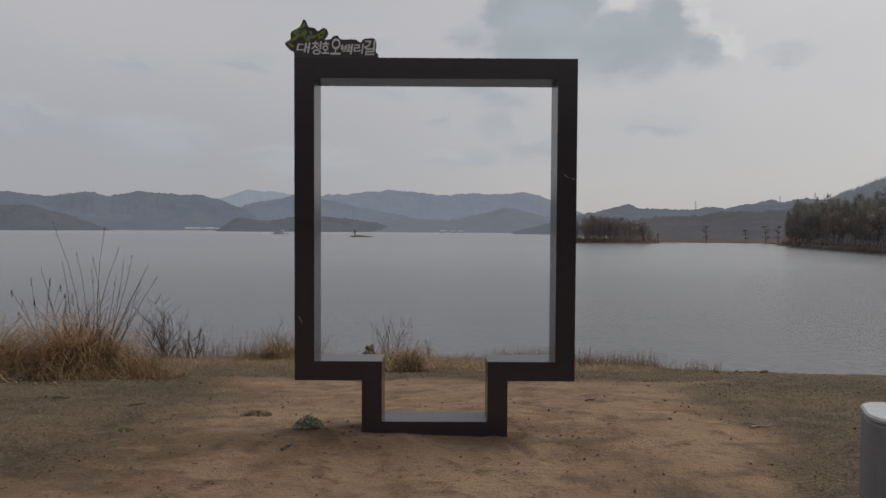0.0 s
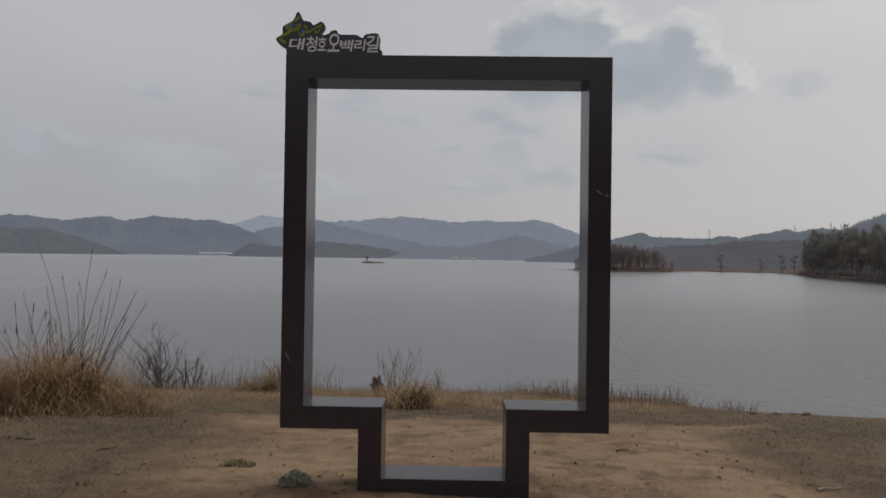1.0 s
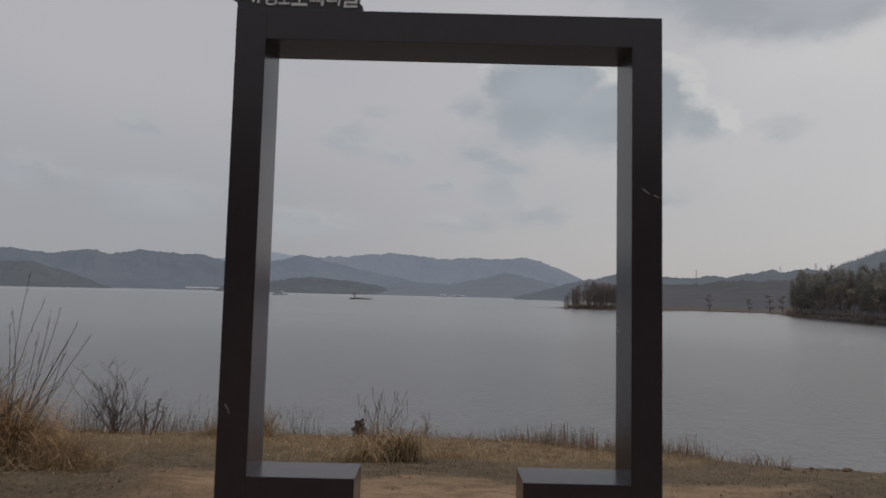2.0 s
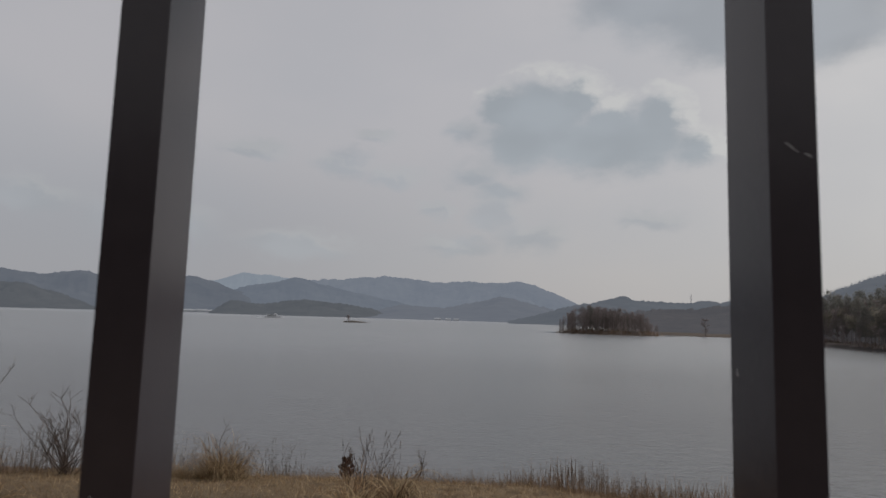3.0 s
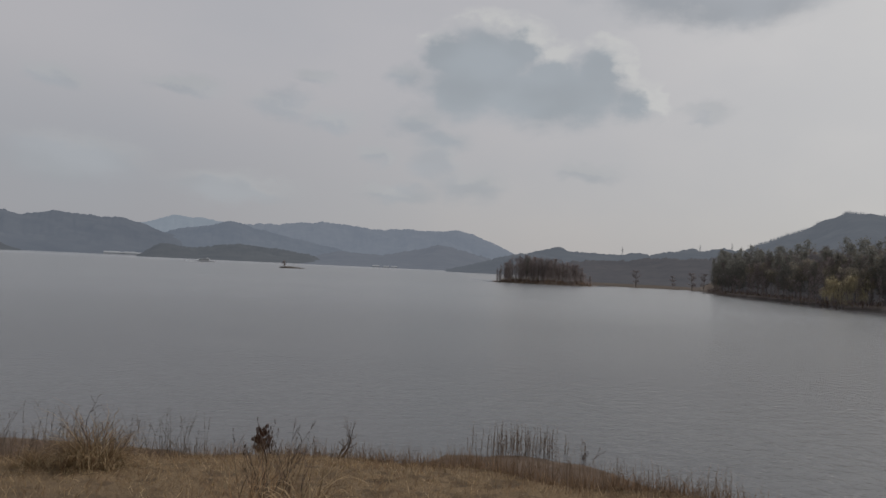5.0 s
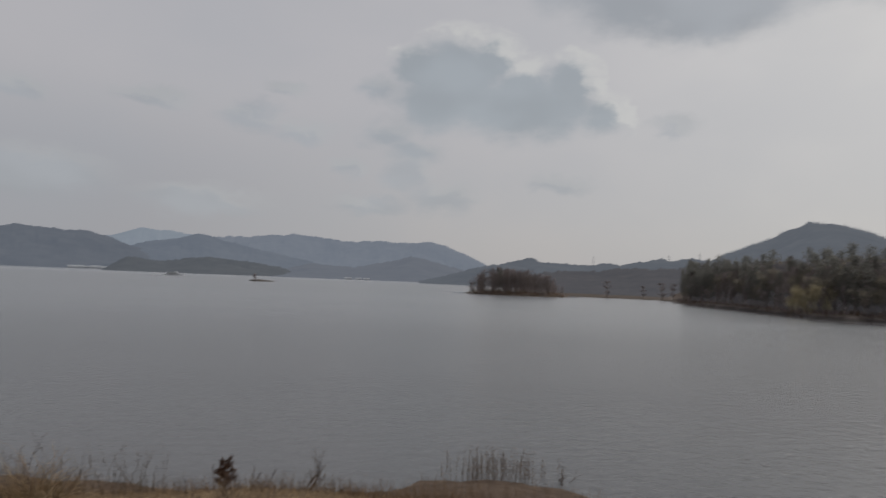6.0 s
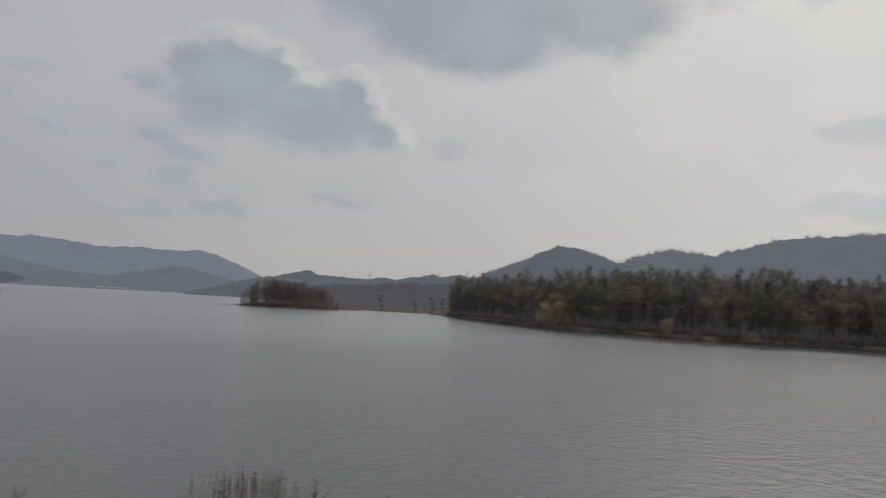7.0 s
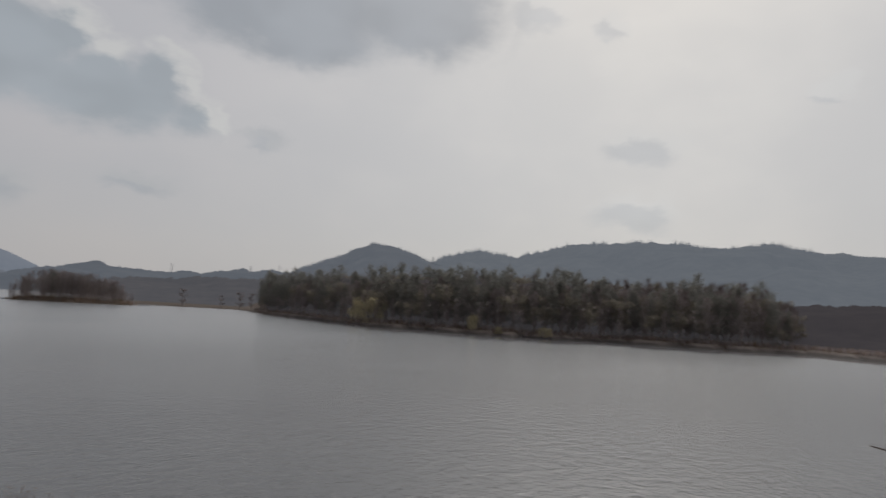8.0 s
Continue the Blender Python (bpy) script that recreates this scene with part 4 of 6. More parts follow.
# ---- trees ----
def pine(seed, h):
    rnd = random.Random(seed)
    trunk, crown = Shape(), Shape()
    lean = (rnd.uniform(-0.4, 0.4), rnd.uniform(-0.4, 0.4))
    trunk.tube([(lean[0] * s * s, lean[1] * s * s, h * s) for s in (-0.04, 0.3, 0.6, 0.98)], 0.17, 0.03, 6)
    z = h * rnd.uniform(0.14, 0.3)
    while z < h * 0.99:
        s = (z / h)
        reach = 2.2 * min(1.0, (1 - s) / 0.35) ** 0.5 * rnd.uniform(0.5, 1.15) + 0.35
        for _ in range(4):
            a = rnd.uniform(0, 6.283)
            tip = (lean[0] * s * s + reach * math.cos(a), lean[1] * s * s + reach * math.sin(a), z + reach * rnd.uniform(-0.05, 0.3))
            root = (lean[0] * s * s, lean[1] * s * s, z)
            trunk.tube([root, tip], 0.05, 0.012, 3)
            for k in range(9):
                f = rnd.uniform(0.25, 1.1)
                c = [root[i] + (tip[i] - root[i]) * f + rnd.gauss(0, 0.34) for i in range(3)]
                crown.leaf(c, rnd.uniform(0.14, 0.30), rnd, 1.6)
        z += h * 0.024
    return trunk, crown


def bare_tree(seed, h, spread=0.28, twigs=520):
    rnd = random.Random(seed)
    trunk, crown = Shape(), Shape()
    tips = []

    def grow(p, d, length, r, level):
        d = d.normalized()
        pts = [p]
        for _ in range(3):
            wob = 0.13 if level else 0.03
            d = (d + Vector((rnd.gauss(0, wob), rnd.gauss(0, wob), 0.06))).normalized()
            pts.append(pts[-1] + d * length / 3)
        trunk.tube([tuple(q) for q in pts], r, r * 0.55, 5 if level == 0 else 3)
        if level >= 2:
            tips.append((pts[1], pts[-1], d))
        if level < 3:
            for _ in range(4 if level else 6):
                q = pts[rnd.choice((1, 2, 3, 3))] if level else pts[0] + (pts[-1] - pts[0]) * rnd.uniform(0.35, 1.0)
                a = rnd.uniform(0, 6.283)
                nd = d + Vector((math.cos(a), math.sin(a), rnd.uniform(0.0, 0.4))) * (0.75 if level else spread * 2.6)
                grow(q, nd, length * rnd.uniform(0.45, 0.62), r * 0.5, level + 1)

    grow(Vector((0, 0, -0.3)), Vector((rnd.gauss(0, 0.05), rnd.gauss(0, 0.05), 1)), h * 0.6, 0.13 * h / 9, 0)
    for _ in range(twigs):
        a, b, d = rnd.choice(tips)
        c = a + (b - a) * rnd.uniform(0.2, 1.1)
        dv = (d + Vector((rnd.gauss(0, 0.6), rnd.gauss(0, 0.6), rnd.gauss(0.2, 0.4)))).normalized()
        crown.tube([tuple(c), tuple(c + dv * rnd.uniform(0.4, 1.0))], 0.022, 0.008, 3)
    for _ in range(twigs // 2):
        a, b, d = rnd.choice(tips)
        c = a + (b - a) * rnd.uniform(0.3, 1.2)
        crown.leaf([c[i] + rnd.gauss(0, 0.25) for i in range(3)], rnd.uniform(0.08, 0.20), rnd)
    return trunk, crown


def feathery_tree(seed, h, boughs=56, twigs=7):
    """A slender leafless tree with fine ascending twigs from low on its trunk to the top."""
    rnd = random.Random(seed)
    trunk, crown = Shape(), Shape()
    lean = (rnd.gauss(0, 0.3), rnd.gauss(0, 0.3))
    trunk.tube([(lean[0] * s * s, lean[1] * s * s, h * s) for s in (-0.04, 0.35, 0.7, 0.97)], 0.14, 0.03, 5)
    for _ in range(boughs):
        s, a = rnd.uniform(0.12, 0.96), rnd.uniform(0, 6.283)
        reach = h * rnd.uniform(0.09, 0.20) * min(1.0, (1.05 - s) / 0.4, 0.55 + s)
        root = Vector((lean[0] * s * s, lean[1] * s * s, h * s))
        out = Vector((math.cos(a), math.sin(a), rnd.uniform(0.5, 1.3)))
        trunk.tube([tuple(root), tuple(root + out * reach * 0.8)], 0.045, 0.015, 3)
        for _ in range(twigs):
            c = root + out * reach * rnd.uniform(0.3, 0.9)
            d = Vector((out.x * 0.5 + rnd.gauss(0, 0.5), out.y * 0.5 + rnd.gauss(0, 0.5), rnd.uniform(0.2, 1.0))).normalized()
            crown.tube([tuple(c), tuple(c + d * rnd.uniform(0.5, 1.2))], 0.03, 0.010, 3)
            if rnd.random() < 0.35:
                crown.leaf(c + d * 0.5, rnd.uniform(0.08, 0.18), rnd)
    return trunk, crown


def leafy_tree(seed, h, width, count=750, droop=0.0, leaf=0.2):
    trunk, crown = bare_tree(seed, h, 0.34, 60)
    rnd = random.Random(seed + 50)
    lumps = [(rnd.gauss(0, width * 0.30), rnd.gauss(0, width * 0.30), h * rnd.uniform(0.42, 0.92), rnd.uniform(0.16, 0.3) * width) for _ in range(11)]
    for _ in range(count):
        x, y, z, r = rnd.choice(lumps)
        v = Vector((rnd.gauss(0, 1), rnd.gauss(0, 1), rnd.gauss(0, 1))).normalized() * r * rnd.uniform(0.5, 1.1)
        q = (x + v.x, y + v.y, z + v.z * 0.8 - droop * rnd.random() * h * 0.4)
        if droop and rnd.random() < 0.6:
            crown.tube([q, (q[0] + rnd.gauss(0, 0.06), q[1] + rnd.gauss(0, 0.06), max(0.4, q[2] - rnd.uniform(0.4, 1.1)))], 0.03, 0.012, 3)
        else:
            crown.leaf(q, leaf * rnd.uniform(0.6, 1.3), rnd)
    return trunk, crown


def tree_thing(name, pair, leaf_mat, label, category="tree", group=""):
    t = thing(name, 0, 0, -80, label, category, group)
    part("trunk", pair[0], M_BARK, t)
    part("crown", pair[1], leaf_mat, t)
    return t


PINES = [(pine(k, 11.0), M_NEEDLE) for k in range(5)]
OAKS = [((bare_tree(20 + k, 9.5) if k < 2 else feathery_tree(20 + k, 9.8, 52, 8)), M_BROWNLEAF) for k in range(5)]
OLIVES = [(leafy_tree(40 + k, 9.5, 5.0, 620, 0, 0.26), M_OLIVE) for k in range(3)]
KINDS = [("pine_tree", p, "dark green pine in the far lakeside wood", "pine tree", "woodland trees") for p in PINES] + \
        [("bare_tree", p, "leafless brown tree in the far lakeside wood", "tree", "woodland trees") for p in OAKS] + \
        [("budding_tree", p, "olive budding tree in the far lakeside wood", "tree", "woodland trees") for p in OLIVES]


def plant_wood():
    rnd = random.Random(5)
    protos = {}
    spots = []
    for row, (inland, gap, tall) in enumerate(((7.5, 1.7, 0.58), (11, 1.2, 0.84), (15, 1.2, 0.98), (21, 1.3, 1.06), (32, 1.5, 1.14), (46, 1.8, 1.19))):
        az = 29.5
        while az < 74.0:
            r = float(shore_r(az)) + inland + rnd.uniform(-2.5, 2.5)
            if az < 33:
                r = min(r, 262)
            spots.append((row, az + rnd.uniform(-0.3, 0.3), r, tall * rnd.uniform(0.93, 1.02)))
            az += math.degrees(gap / r) * rnd.uniform(0.75, 1.3)
    back = {}
    for row, az, r, tall in spots:
        x, y = r * math.sin(radians(az)), r * math.cos(radians(az))
        if az < 31.5:
            tall *= 0.94
        tall *= 0.97 + 0.08 * min(1, max(0, (az - 36) / 14))
        if az > 70.5:
            tall *= 1 - 0.10 * (az - 70.5)
        if row == 0:
            i = rnd.choice((5, 6, 7, 8, 9, 9, 10, 11, 12))
        elif az < 31.6:
            i = rnd.choice((0, 1, 2, 3, 4, 4, 7))
        else:
            i = rnd.choice((0, 1, 2, 3, 4, 5, 6, 7, 8, 9, 10, 11, 12)) if az < 60 else rnd.choice((0, 3, 5, 6, 7, 8, 9, 9, 7, 10, 11, 12))
        tall *= rnd.choice((0.96, 0.99, 1.0, 1.02))
        slim = rnd.uniform(0.58, 0.8) if i < 5 else rnd.uniform(0.65, 0.95)
        m = Matrix.LocRotScale((x, y, on_ground(x, y)), Euler((0, 0, rnd.uniform(0, 6.28))), (tall * slim, tall * slim, tall))
        if row < 3:
            if i not in protos:
                name, (pair, mat), label, cat, group = KINDS[i]
                protos[i] = tree_thing(name, pair, mat, label, cat, group)
                protos[i].matrix_world = m
            else:
                c = copy_thing(protos[i], m)
                c.scale = m.to_scale()
        else:
            trunks, crowns = back.setdefault(i, (Shape(), Shape()))
            crowns.add(KINDS[i][1][0][1], m)
            if row == 3:
                trunks.add(KINDS[i][1][0][0], m)
    far = tagged(thing("woodland"), "mixed pine and leafless wood behind the far shore", "woodland", kind="stuff")
    for name, members in (("pine_crowns", range(0, 5)), ("bare_crowns", range(5, 10)), ("olive_crowns", range(10, 13))):
        sh, tr = Shape(), Shape()
        for i in members:
            if i in back:
                for src, dst in ((back[i][1], sh), (back[i][0], tr)):
                    dst.add(src, Matrix.Identity(4))
        tagged(part(name, sh, KINDS[members[0]][1][1], far), kind="stuff")
        if tr.v:
            tagged(part("trunks", tr, M_BARK, far), kind="stuff")
    under, brush = Shape(), Shape()
    n = 15000
    az, q = np.random.uniform(29.4, 73.6, n), np.random.random(n)
    r = shore_r(az) + 5 + 50 * q
    r = np.where(az < 33, np.minimum(r, 258), r)
    x, y = r * np.sin(np.radians(az)), r * np.cos(np.radians(az))
    tall = (6.0 + 5.2 * q) * np.where(az < 31.5, 0.92, 1.0) * np.clip(1 - 0.16 * (az - 71), 0.4, 1.0)
    z = ground_z(x, y) + tall * np.random.uniform(0.02, 1.0, n)
    for p in np.stack([x, y, z], -1).tolist():
        (brush if rnd.random() < 0.4 else under).leaf(p, rnd.uniform(0.12, 0.30), rnd)
    tagged(part("understorey", under, M_BROWNLEAF, far), kind="stuff")
    tagged(part("evergreen_understorey", brush, M_NEEDLE, far), kind="stuff")
    # brushwood along the waterline
    br, dr = Shape(), Shape()
    for _ in range(6500):
        az = rnd.uniform(28.8, 86)
        r = float(shore_r(az)) + abs(rnd.gauss(3.5, 1.6)) + 3.6
        x, y = r * math.sin(radians(az)), r * math.cos(radians(az))
        z = on_ground(x, y)
        (br if rnd.random() < 0.7 else dr).blade((x, y, z - 0.1), rnd.uniform(0, 6.28), rnd.uniform(0.1, 0.6), rnd.uniform(0.5, 1.6), rnd.uniform(0.06, 0.2), 0.2, 3)
    tagged(part("brushwood", br, M_BROWNLEAF), "brown leafless scrub along the far shore", "scrub", kind="stuff")
    tagged(part("dry_sedge", dr, M_REED), "dry brown sedge along the far shore", "sedge", kind="stuff")


def place_tree(t, az, r, scale, turn=0.0):
    x, y = r * math.sin(radians(az)), r * math.cos(radians(az))
    m = Matrix.LocRotScale((x, y, on_ground(x, y)), Euler((0, 0, turn)), (scale, scale, scale))
    return m


def shore_trees():
    rnd = random.Random(8)
    wl = tree_thing("willow_tree", leafy_tree(61, 6.0, 5.6, 1500, 0.35, 0.16), M_WILLOW, "yellow green willow leaning at the wooded shore", "willow", "shore willows")
    for k, (az, s) in enumerate(((38.3, 1.12), (47.8, 0.62), (54.3, 0.40), (50.2, 0.32))):
        m = place_tree(wl, az, float(shore_r(az)) + 3.0, s, k * 1.3)
        if k == 0:
            wl.matrix_world = m
        else:
            copy_thing(wl, m).scale = m.to_scale()
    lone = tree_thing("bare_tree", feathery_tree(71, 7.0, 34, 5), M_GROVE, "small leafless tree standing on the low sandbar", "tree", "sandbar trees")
    for k, (az, dr, s) in enumerate(((27.6, 3, 1.25), (26.1, 6, 0.9), (23.1, 5, 1.2), (28.5, 14, 1.1))):
        m = place_tree(lone, az, float(shore_r(az)) + dr, s * 0.74, k * 0.9) @ Matrix.Diagonal((1.7, 1.7, 1, 1))
        if k == 0:
            lone.matrix_world = m
        else:
            copy_thing(lone, m).scale = m.to_scale()
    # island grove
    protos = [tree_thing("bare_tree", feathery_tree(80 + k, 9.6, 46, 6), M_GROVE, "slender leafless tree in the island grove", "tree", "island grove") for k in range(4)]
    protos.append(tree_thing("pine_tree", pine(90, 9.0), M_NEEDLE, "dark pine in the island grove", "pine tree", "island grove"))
    used = set()
    ca, sa = math.cos(radians(15)), math.sin(radians(15))
    for k in range(175):
        u, v = rnd.uniform(-1, 1), rnd.uniform(-1, 1)
        if u * u + v * v > 1:
            continue
        u, v = u * 18.0, v * 10
        x, y = ISLE_X + u * ca + v * sa, ISLE_Y - u * sa + v * ca
        i = 4 if k == 40 else rnd.choice((0, 1, 2, 3))
        s = rnd.uniform(0.62, 1.0) * (1.05 - 0.007 * (u + 16)) * (1 - 0.55 * abs(u / 18) ** 3)
        m = Matrix.LocRotScale((x, y, on_ground(x, y)), Euler((0, 0, rnd.uniform(0, 6.28))), (s * 0.95, s * 0.95, s))
        if i not in used:
            used.add(i)
            protos[i].matrix_world = m
        else:
            copy_thing(protos[i], m).scale = m.to_scale()
    sh = Shape()
    fill = Shape()
    for _ in range(900):
        a, q = rnd.uniform(0, 6.283), math.sqrt(rnd.random())
        u, v = 18 * q * math.cos(a), 10 * q * math.sin(a)
        x, y = ISLE_X + u * ca + v * sa, ISLE_Y - u * sa + v * ca
        fill.leaf((x, y, on_ground(x, y) + rnd.uniform(0.2, (7.6 - 0.09 * (u + 16)) * (1 - 0.5 * q ** 5))), rnd.uniform(0.10, 0.26), rnd)
    for _ in range(500):
        a, q = rnd.uniform(0, 6.283), math.sqrt(rnd.random())
        u, v = 18.5 * q * math.cos(a), 10.5 * q * math.sin(a)
        x, y = ISLE_X + u * ca + v * sa, ISLE_Y - u * sa + v * ca
        fill.blade((x, y, on_ground(x, y) - 0.1), rnd.uniform(0, 6.28), rnd.uniform(0, 0.12), rnd.uniform(2.0, 8.0 - 0.09 * (u + 16)) * (1 - 0.45 * q ** 5), 0.09, 0.0, 2, rnd.uniform(-1.5, 1.5))
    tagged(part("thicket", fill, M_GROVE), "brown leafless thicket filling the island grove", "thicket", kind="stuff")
    for _ in range(900):
        a, q = rnd.uniform(0, 6.283), rnd.uniform(0.7, 1.08)
        u, v = 19 * q * math.cos(a), 11 * q * math.sin(a)
        x, y = ISLE_X + u * ca + v * sa, ISLE_Y - u * sa + v * ca
        sh.blade((x, y, on_ground(x, y) - 0.1), rnd.uniform(0, 6.28), 0.3, rnd.uniform(0.6, 2.0), 0.25, 0.2, 3)
    tagged(part("brushwood", sh, M_REED), "dry brown scrub round the island", "scrub", kind="stuff")


plant_wood()
shore_trees()


# ---- on and beyond the lake ----
def polar(az, r):
    a = radians(bearing(az))
    return r * math.sin(a), r * math.cos(a)


def tour_boat():
    x, y = polar(-13.8, 600)
    t = thing("tour_boat", x, y, WATER_Z, "small white tour boat under way on the lake", "boat", turn=8)
    bm = bmesh.new()
    rows = []
    for s in (-7.5, -6, 0, 4.5, 7.5):
        w = 2.0 if s < 1 else 2.0 * (1 - ((s - 1) / 6.8) ** 2)
        w = max(w, 0.15)
        rows.append([bm.verts.new(p) for p in ((s, -w * 0.8, -0.3), (s, -w, 1.0 + max(0, s) * 0.05), (s, w, 1.0 + max(0, s) * 0.05), (s, w * 0.8, -0.3))])
    for a, b in zip(rows, rows[1:]):
        for k in range(4):
            bm.faces.new((a[k], a[(k + 1) % 4], b[(k + 1) % 4], b[k]))
    bm.faces.new(rows[0])
    bm.faces.new(rows[-1][::-1])
    bmesh.ops.recalc_face_normals(bm, faces=bm.faces[:])
    part("hull", bm, M_HULL, t)
    part("cabin", block(-5.5, 3.0, -1.5, 1.5, 1.0, 2.5, 0.1), M_HULL, t)
    for k in range(5):
        part("window", block(-5.0 + 1.6 * k, -3.9 + 1.6 * k, -1.53, -1.505, 1.5, 2.2), M_CABIN, t, "dark cabin window")
    part("roof", block(-6.0, 3.6, -1.8, 1.8, 2.52, 2.75, 0.05), M_HULL, t)
    part("wheelhouse", block(0.6, 2.6, -1.0, 1.0, 2.76, 3.7, 0.1), M_HULL, t)
    sh = Shape()
    rnd = random.Random(3)
    for k in range(60):
        s = -8 - rnd.random() * 9
        sh.leaf((s, rnd.gauss(0, 0.8), 0.06), 0.5, rnd, 6.0)
    part("wake", sh, M_HULL, t, "white foam of the wake")


def islet():
    x, y = polar(-7.35, 380)
    bm = bmesh.new()
    bmesh.ops.create_icosphere(bm, subdivisions=4, radius=1)
    for v in bm.verts:
        k = 1 + 0.25 * noise.noise(v.co * 2.5)
        v.co = Vector((v.co.x * 7.5 * k + 4.0, v.co.y * 3.0 * k, v.co.z * 0.75 * k * (1.3 - 0.08 * (v.co.x * 7.5))))
    ob = part("islet", bm, M_ROCK, smooth=True)
    ob.matrix_world = pose(x, y, WATER_Z - 0.1)
    tagged(ob, "low dark rock islet in the lake", "islet", kind="structure")
    t = tree_thing("bare_tree", bare_tree(95, 3.6, 0.4, 260), M_BROWNLEAF, "tiny leafless tree on the rock islet", "tree")
    t.matrix_world = pose(x - 1.0, y, WATER_Z + 0.4)


def greenhouses():
    first = None
    for az, r, s in ((-21.0, 2120, 1.0), (-20.55, 2125, 1.0), (-20.1, 2130, 0.8), (-19.5, 2122, 1.1), (-19.0, 2128, 0.9), (0.4, 1090, 0.45), (1.3, 1090, 0.4), (2.0, 1092, 0.4)):
        x, y = polar(az, r)
        m = Matrix.LocRotScale((x, y, -1.6 if r < 2000 else 0.2), Euler((0, 0, radians(-az))), (s, s, s))
        if first is None:
            bm = bmesh.new()
            rings = []
            for u in (-13, 13):
                rings.append([bm.verts.new((u, 8 * math.cos(k * math.pi / 10), -3 if k in (0, 10) else 6 * math.sin(k * math.pi / 10))) for k in range(11)])
            for k in range(10):
                bm.faces.new((rings[0][k], rings[0][k + 1], rings[1][k + 1], rings[1][k]))
            bm.faces.new(rings[0])
            bm.faces.new(rings[1][::-1])
            bmesh.ops.recalc_face_normals(bm, faces=bm.faces[:])
            first = thing("greenhouse", 0, 0, 0, "long white film greenhouse on the far shore", "greenhouse", "far shore greenhouses")
            part("tunnel", bm, M_FILM, first)
            part("end_door", block(13.02, 13.2, -1.5, 1.5, -2.9, 2.6), M_CABIN, first)
            first.matrix_world = m
        else:
            copy_thing(first, m).scale = m.to_scale()


def pylons():
    first = None
    for az, r, zz, h in ((21.75, 1290, 42, 17), (30.3, 1290, 55, 16), (43.5, 940, 66, 13), (27.9, 1290, 53, 13)):
        x, y = polar(az, r)
        m = Matrix.LocRotScale((x, y, zz), Euler((0, 0, radians(20 - az))), (1, 1, h / 16))
        if first is None:
            t = thing("pylon", 0, 0, 0, "grey lattice power pylon on the ridge", "pylon", "ridge pylons")
            for sx in (-1, 1):
                for sy in (-1, 1):
                    leg = Shape()
                    leg.tube([(sx * 1.6, sy * 1.6, -8), (sx * 0.7, sy * 0.7, 8), (sx * 0.25, sy * 0.25, 16)], 0.13, 0.09, 4)
                    part("leg", leg, M_STEEL, t)
            for z, w in ((10, 3.0), (12.5, 2.6), (15, 2.0)):
                arm = Shape()
                arm.tube([(-w, 0, z), (0, 0, z + 0.3), (w, 0, z)], 0.10, 0.10, 4)
                part("cross_arm", arm, M_STEEL, t)
            br = Shape()
            for k in range(6):
                a, b = 1.45 - 0.2 * k, 1.25 - 0.2 * k
                for sx, sy, ex, ey in ((-1, -1, 1, -1), (1, -1, 1, 1), (1, 1, -1, 1), (-1, 1, -1, -1)):
                    br.tube([(sx * a, sy * a, k * 2.4 - 3), (ex * b, ey * b, k * 2.4 - 0.6)], 0.06, 0.06, 3)
            part("bracing", br, M_STEEL, t)
            first = t
            t.matrix_world = m
        else:
            copy_thing(first, m).scale = m.to_scale()


tour_boat()
islet()
greenhouses()
pylons()


# ---- grasses and shrubs on the bank ----
def grass_clump(name, x, y, radius, height, count, material, label, seed, skirt=0.0, width=0.011, group="", upright=0.5):
    """A tussock: an inner sheaf of arching blades and, with skirt, an outer ring of fallen ones."""
    rnd = random.Random(seed)
    z = on_ground(x, y)
    t = thing(name, x, y, z, label, "grass clump", group)
    sheaf = Shape()
    for _ in range(count):
        a, q = rnd.uniform(0, 6.283), math.sqrt(rnd.random())
        px, py = radius * q * math.cos(a), radius * q * math.sin(a)
        out = math.atan2(px, py) + rnd.gauss(0, 1.5)
        sheaf.blade((px, py, on_ground(x + px, y + py) - z - 0.03), out, rnd.uniform(0.02, 0.30) + 0.28 * q, height * rnd.uniform(0.55, 1.15) * (1.1 - 0.35 * q), width * rnd.uniform(0.6, 1.4),
                    rnd.uniform(0.3, 1.3) * (1 - upright) * 2 * (0.55 + 0.45 * q), 6, rnd.uniform(-0.8, 0.8))
    part("sheaf", sheaf, material, t)
    if skirt:
        low = Shape()
        for _ in range(int(count * 0.55)):
            a, q = rnd.uniform(0, 6.283), rnd.uniform(0.7, 1.0 + skirt)
            px, py = radius * q * math.cos(a), radius * q * math.sin(a)
            low.blade((px, py, on_ground(x + px, y + py) - z - 0.02), math.atan2(px, py) + rnd.gauss(0, 0.8), rnd.uniform(0.2, 0.7), height * rnd.uniform(0.25, 0.6), width * rnd.uniform(0.6, 1.3), rnd.uniform(0.2, 0.7), 4, rnd.uniform(-0.8, 0.8))
        part("fallen_straw", low, M_PALE, t, "pale fallen straw")
    return t


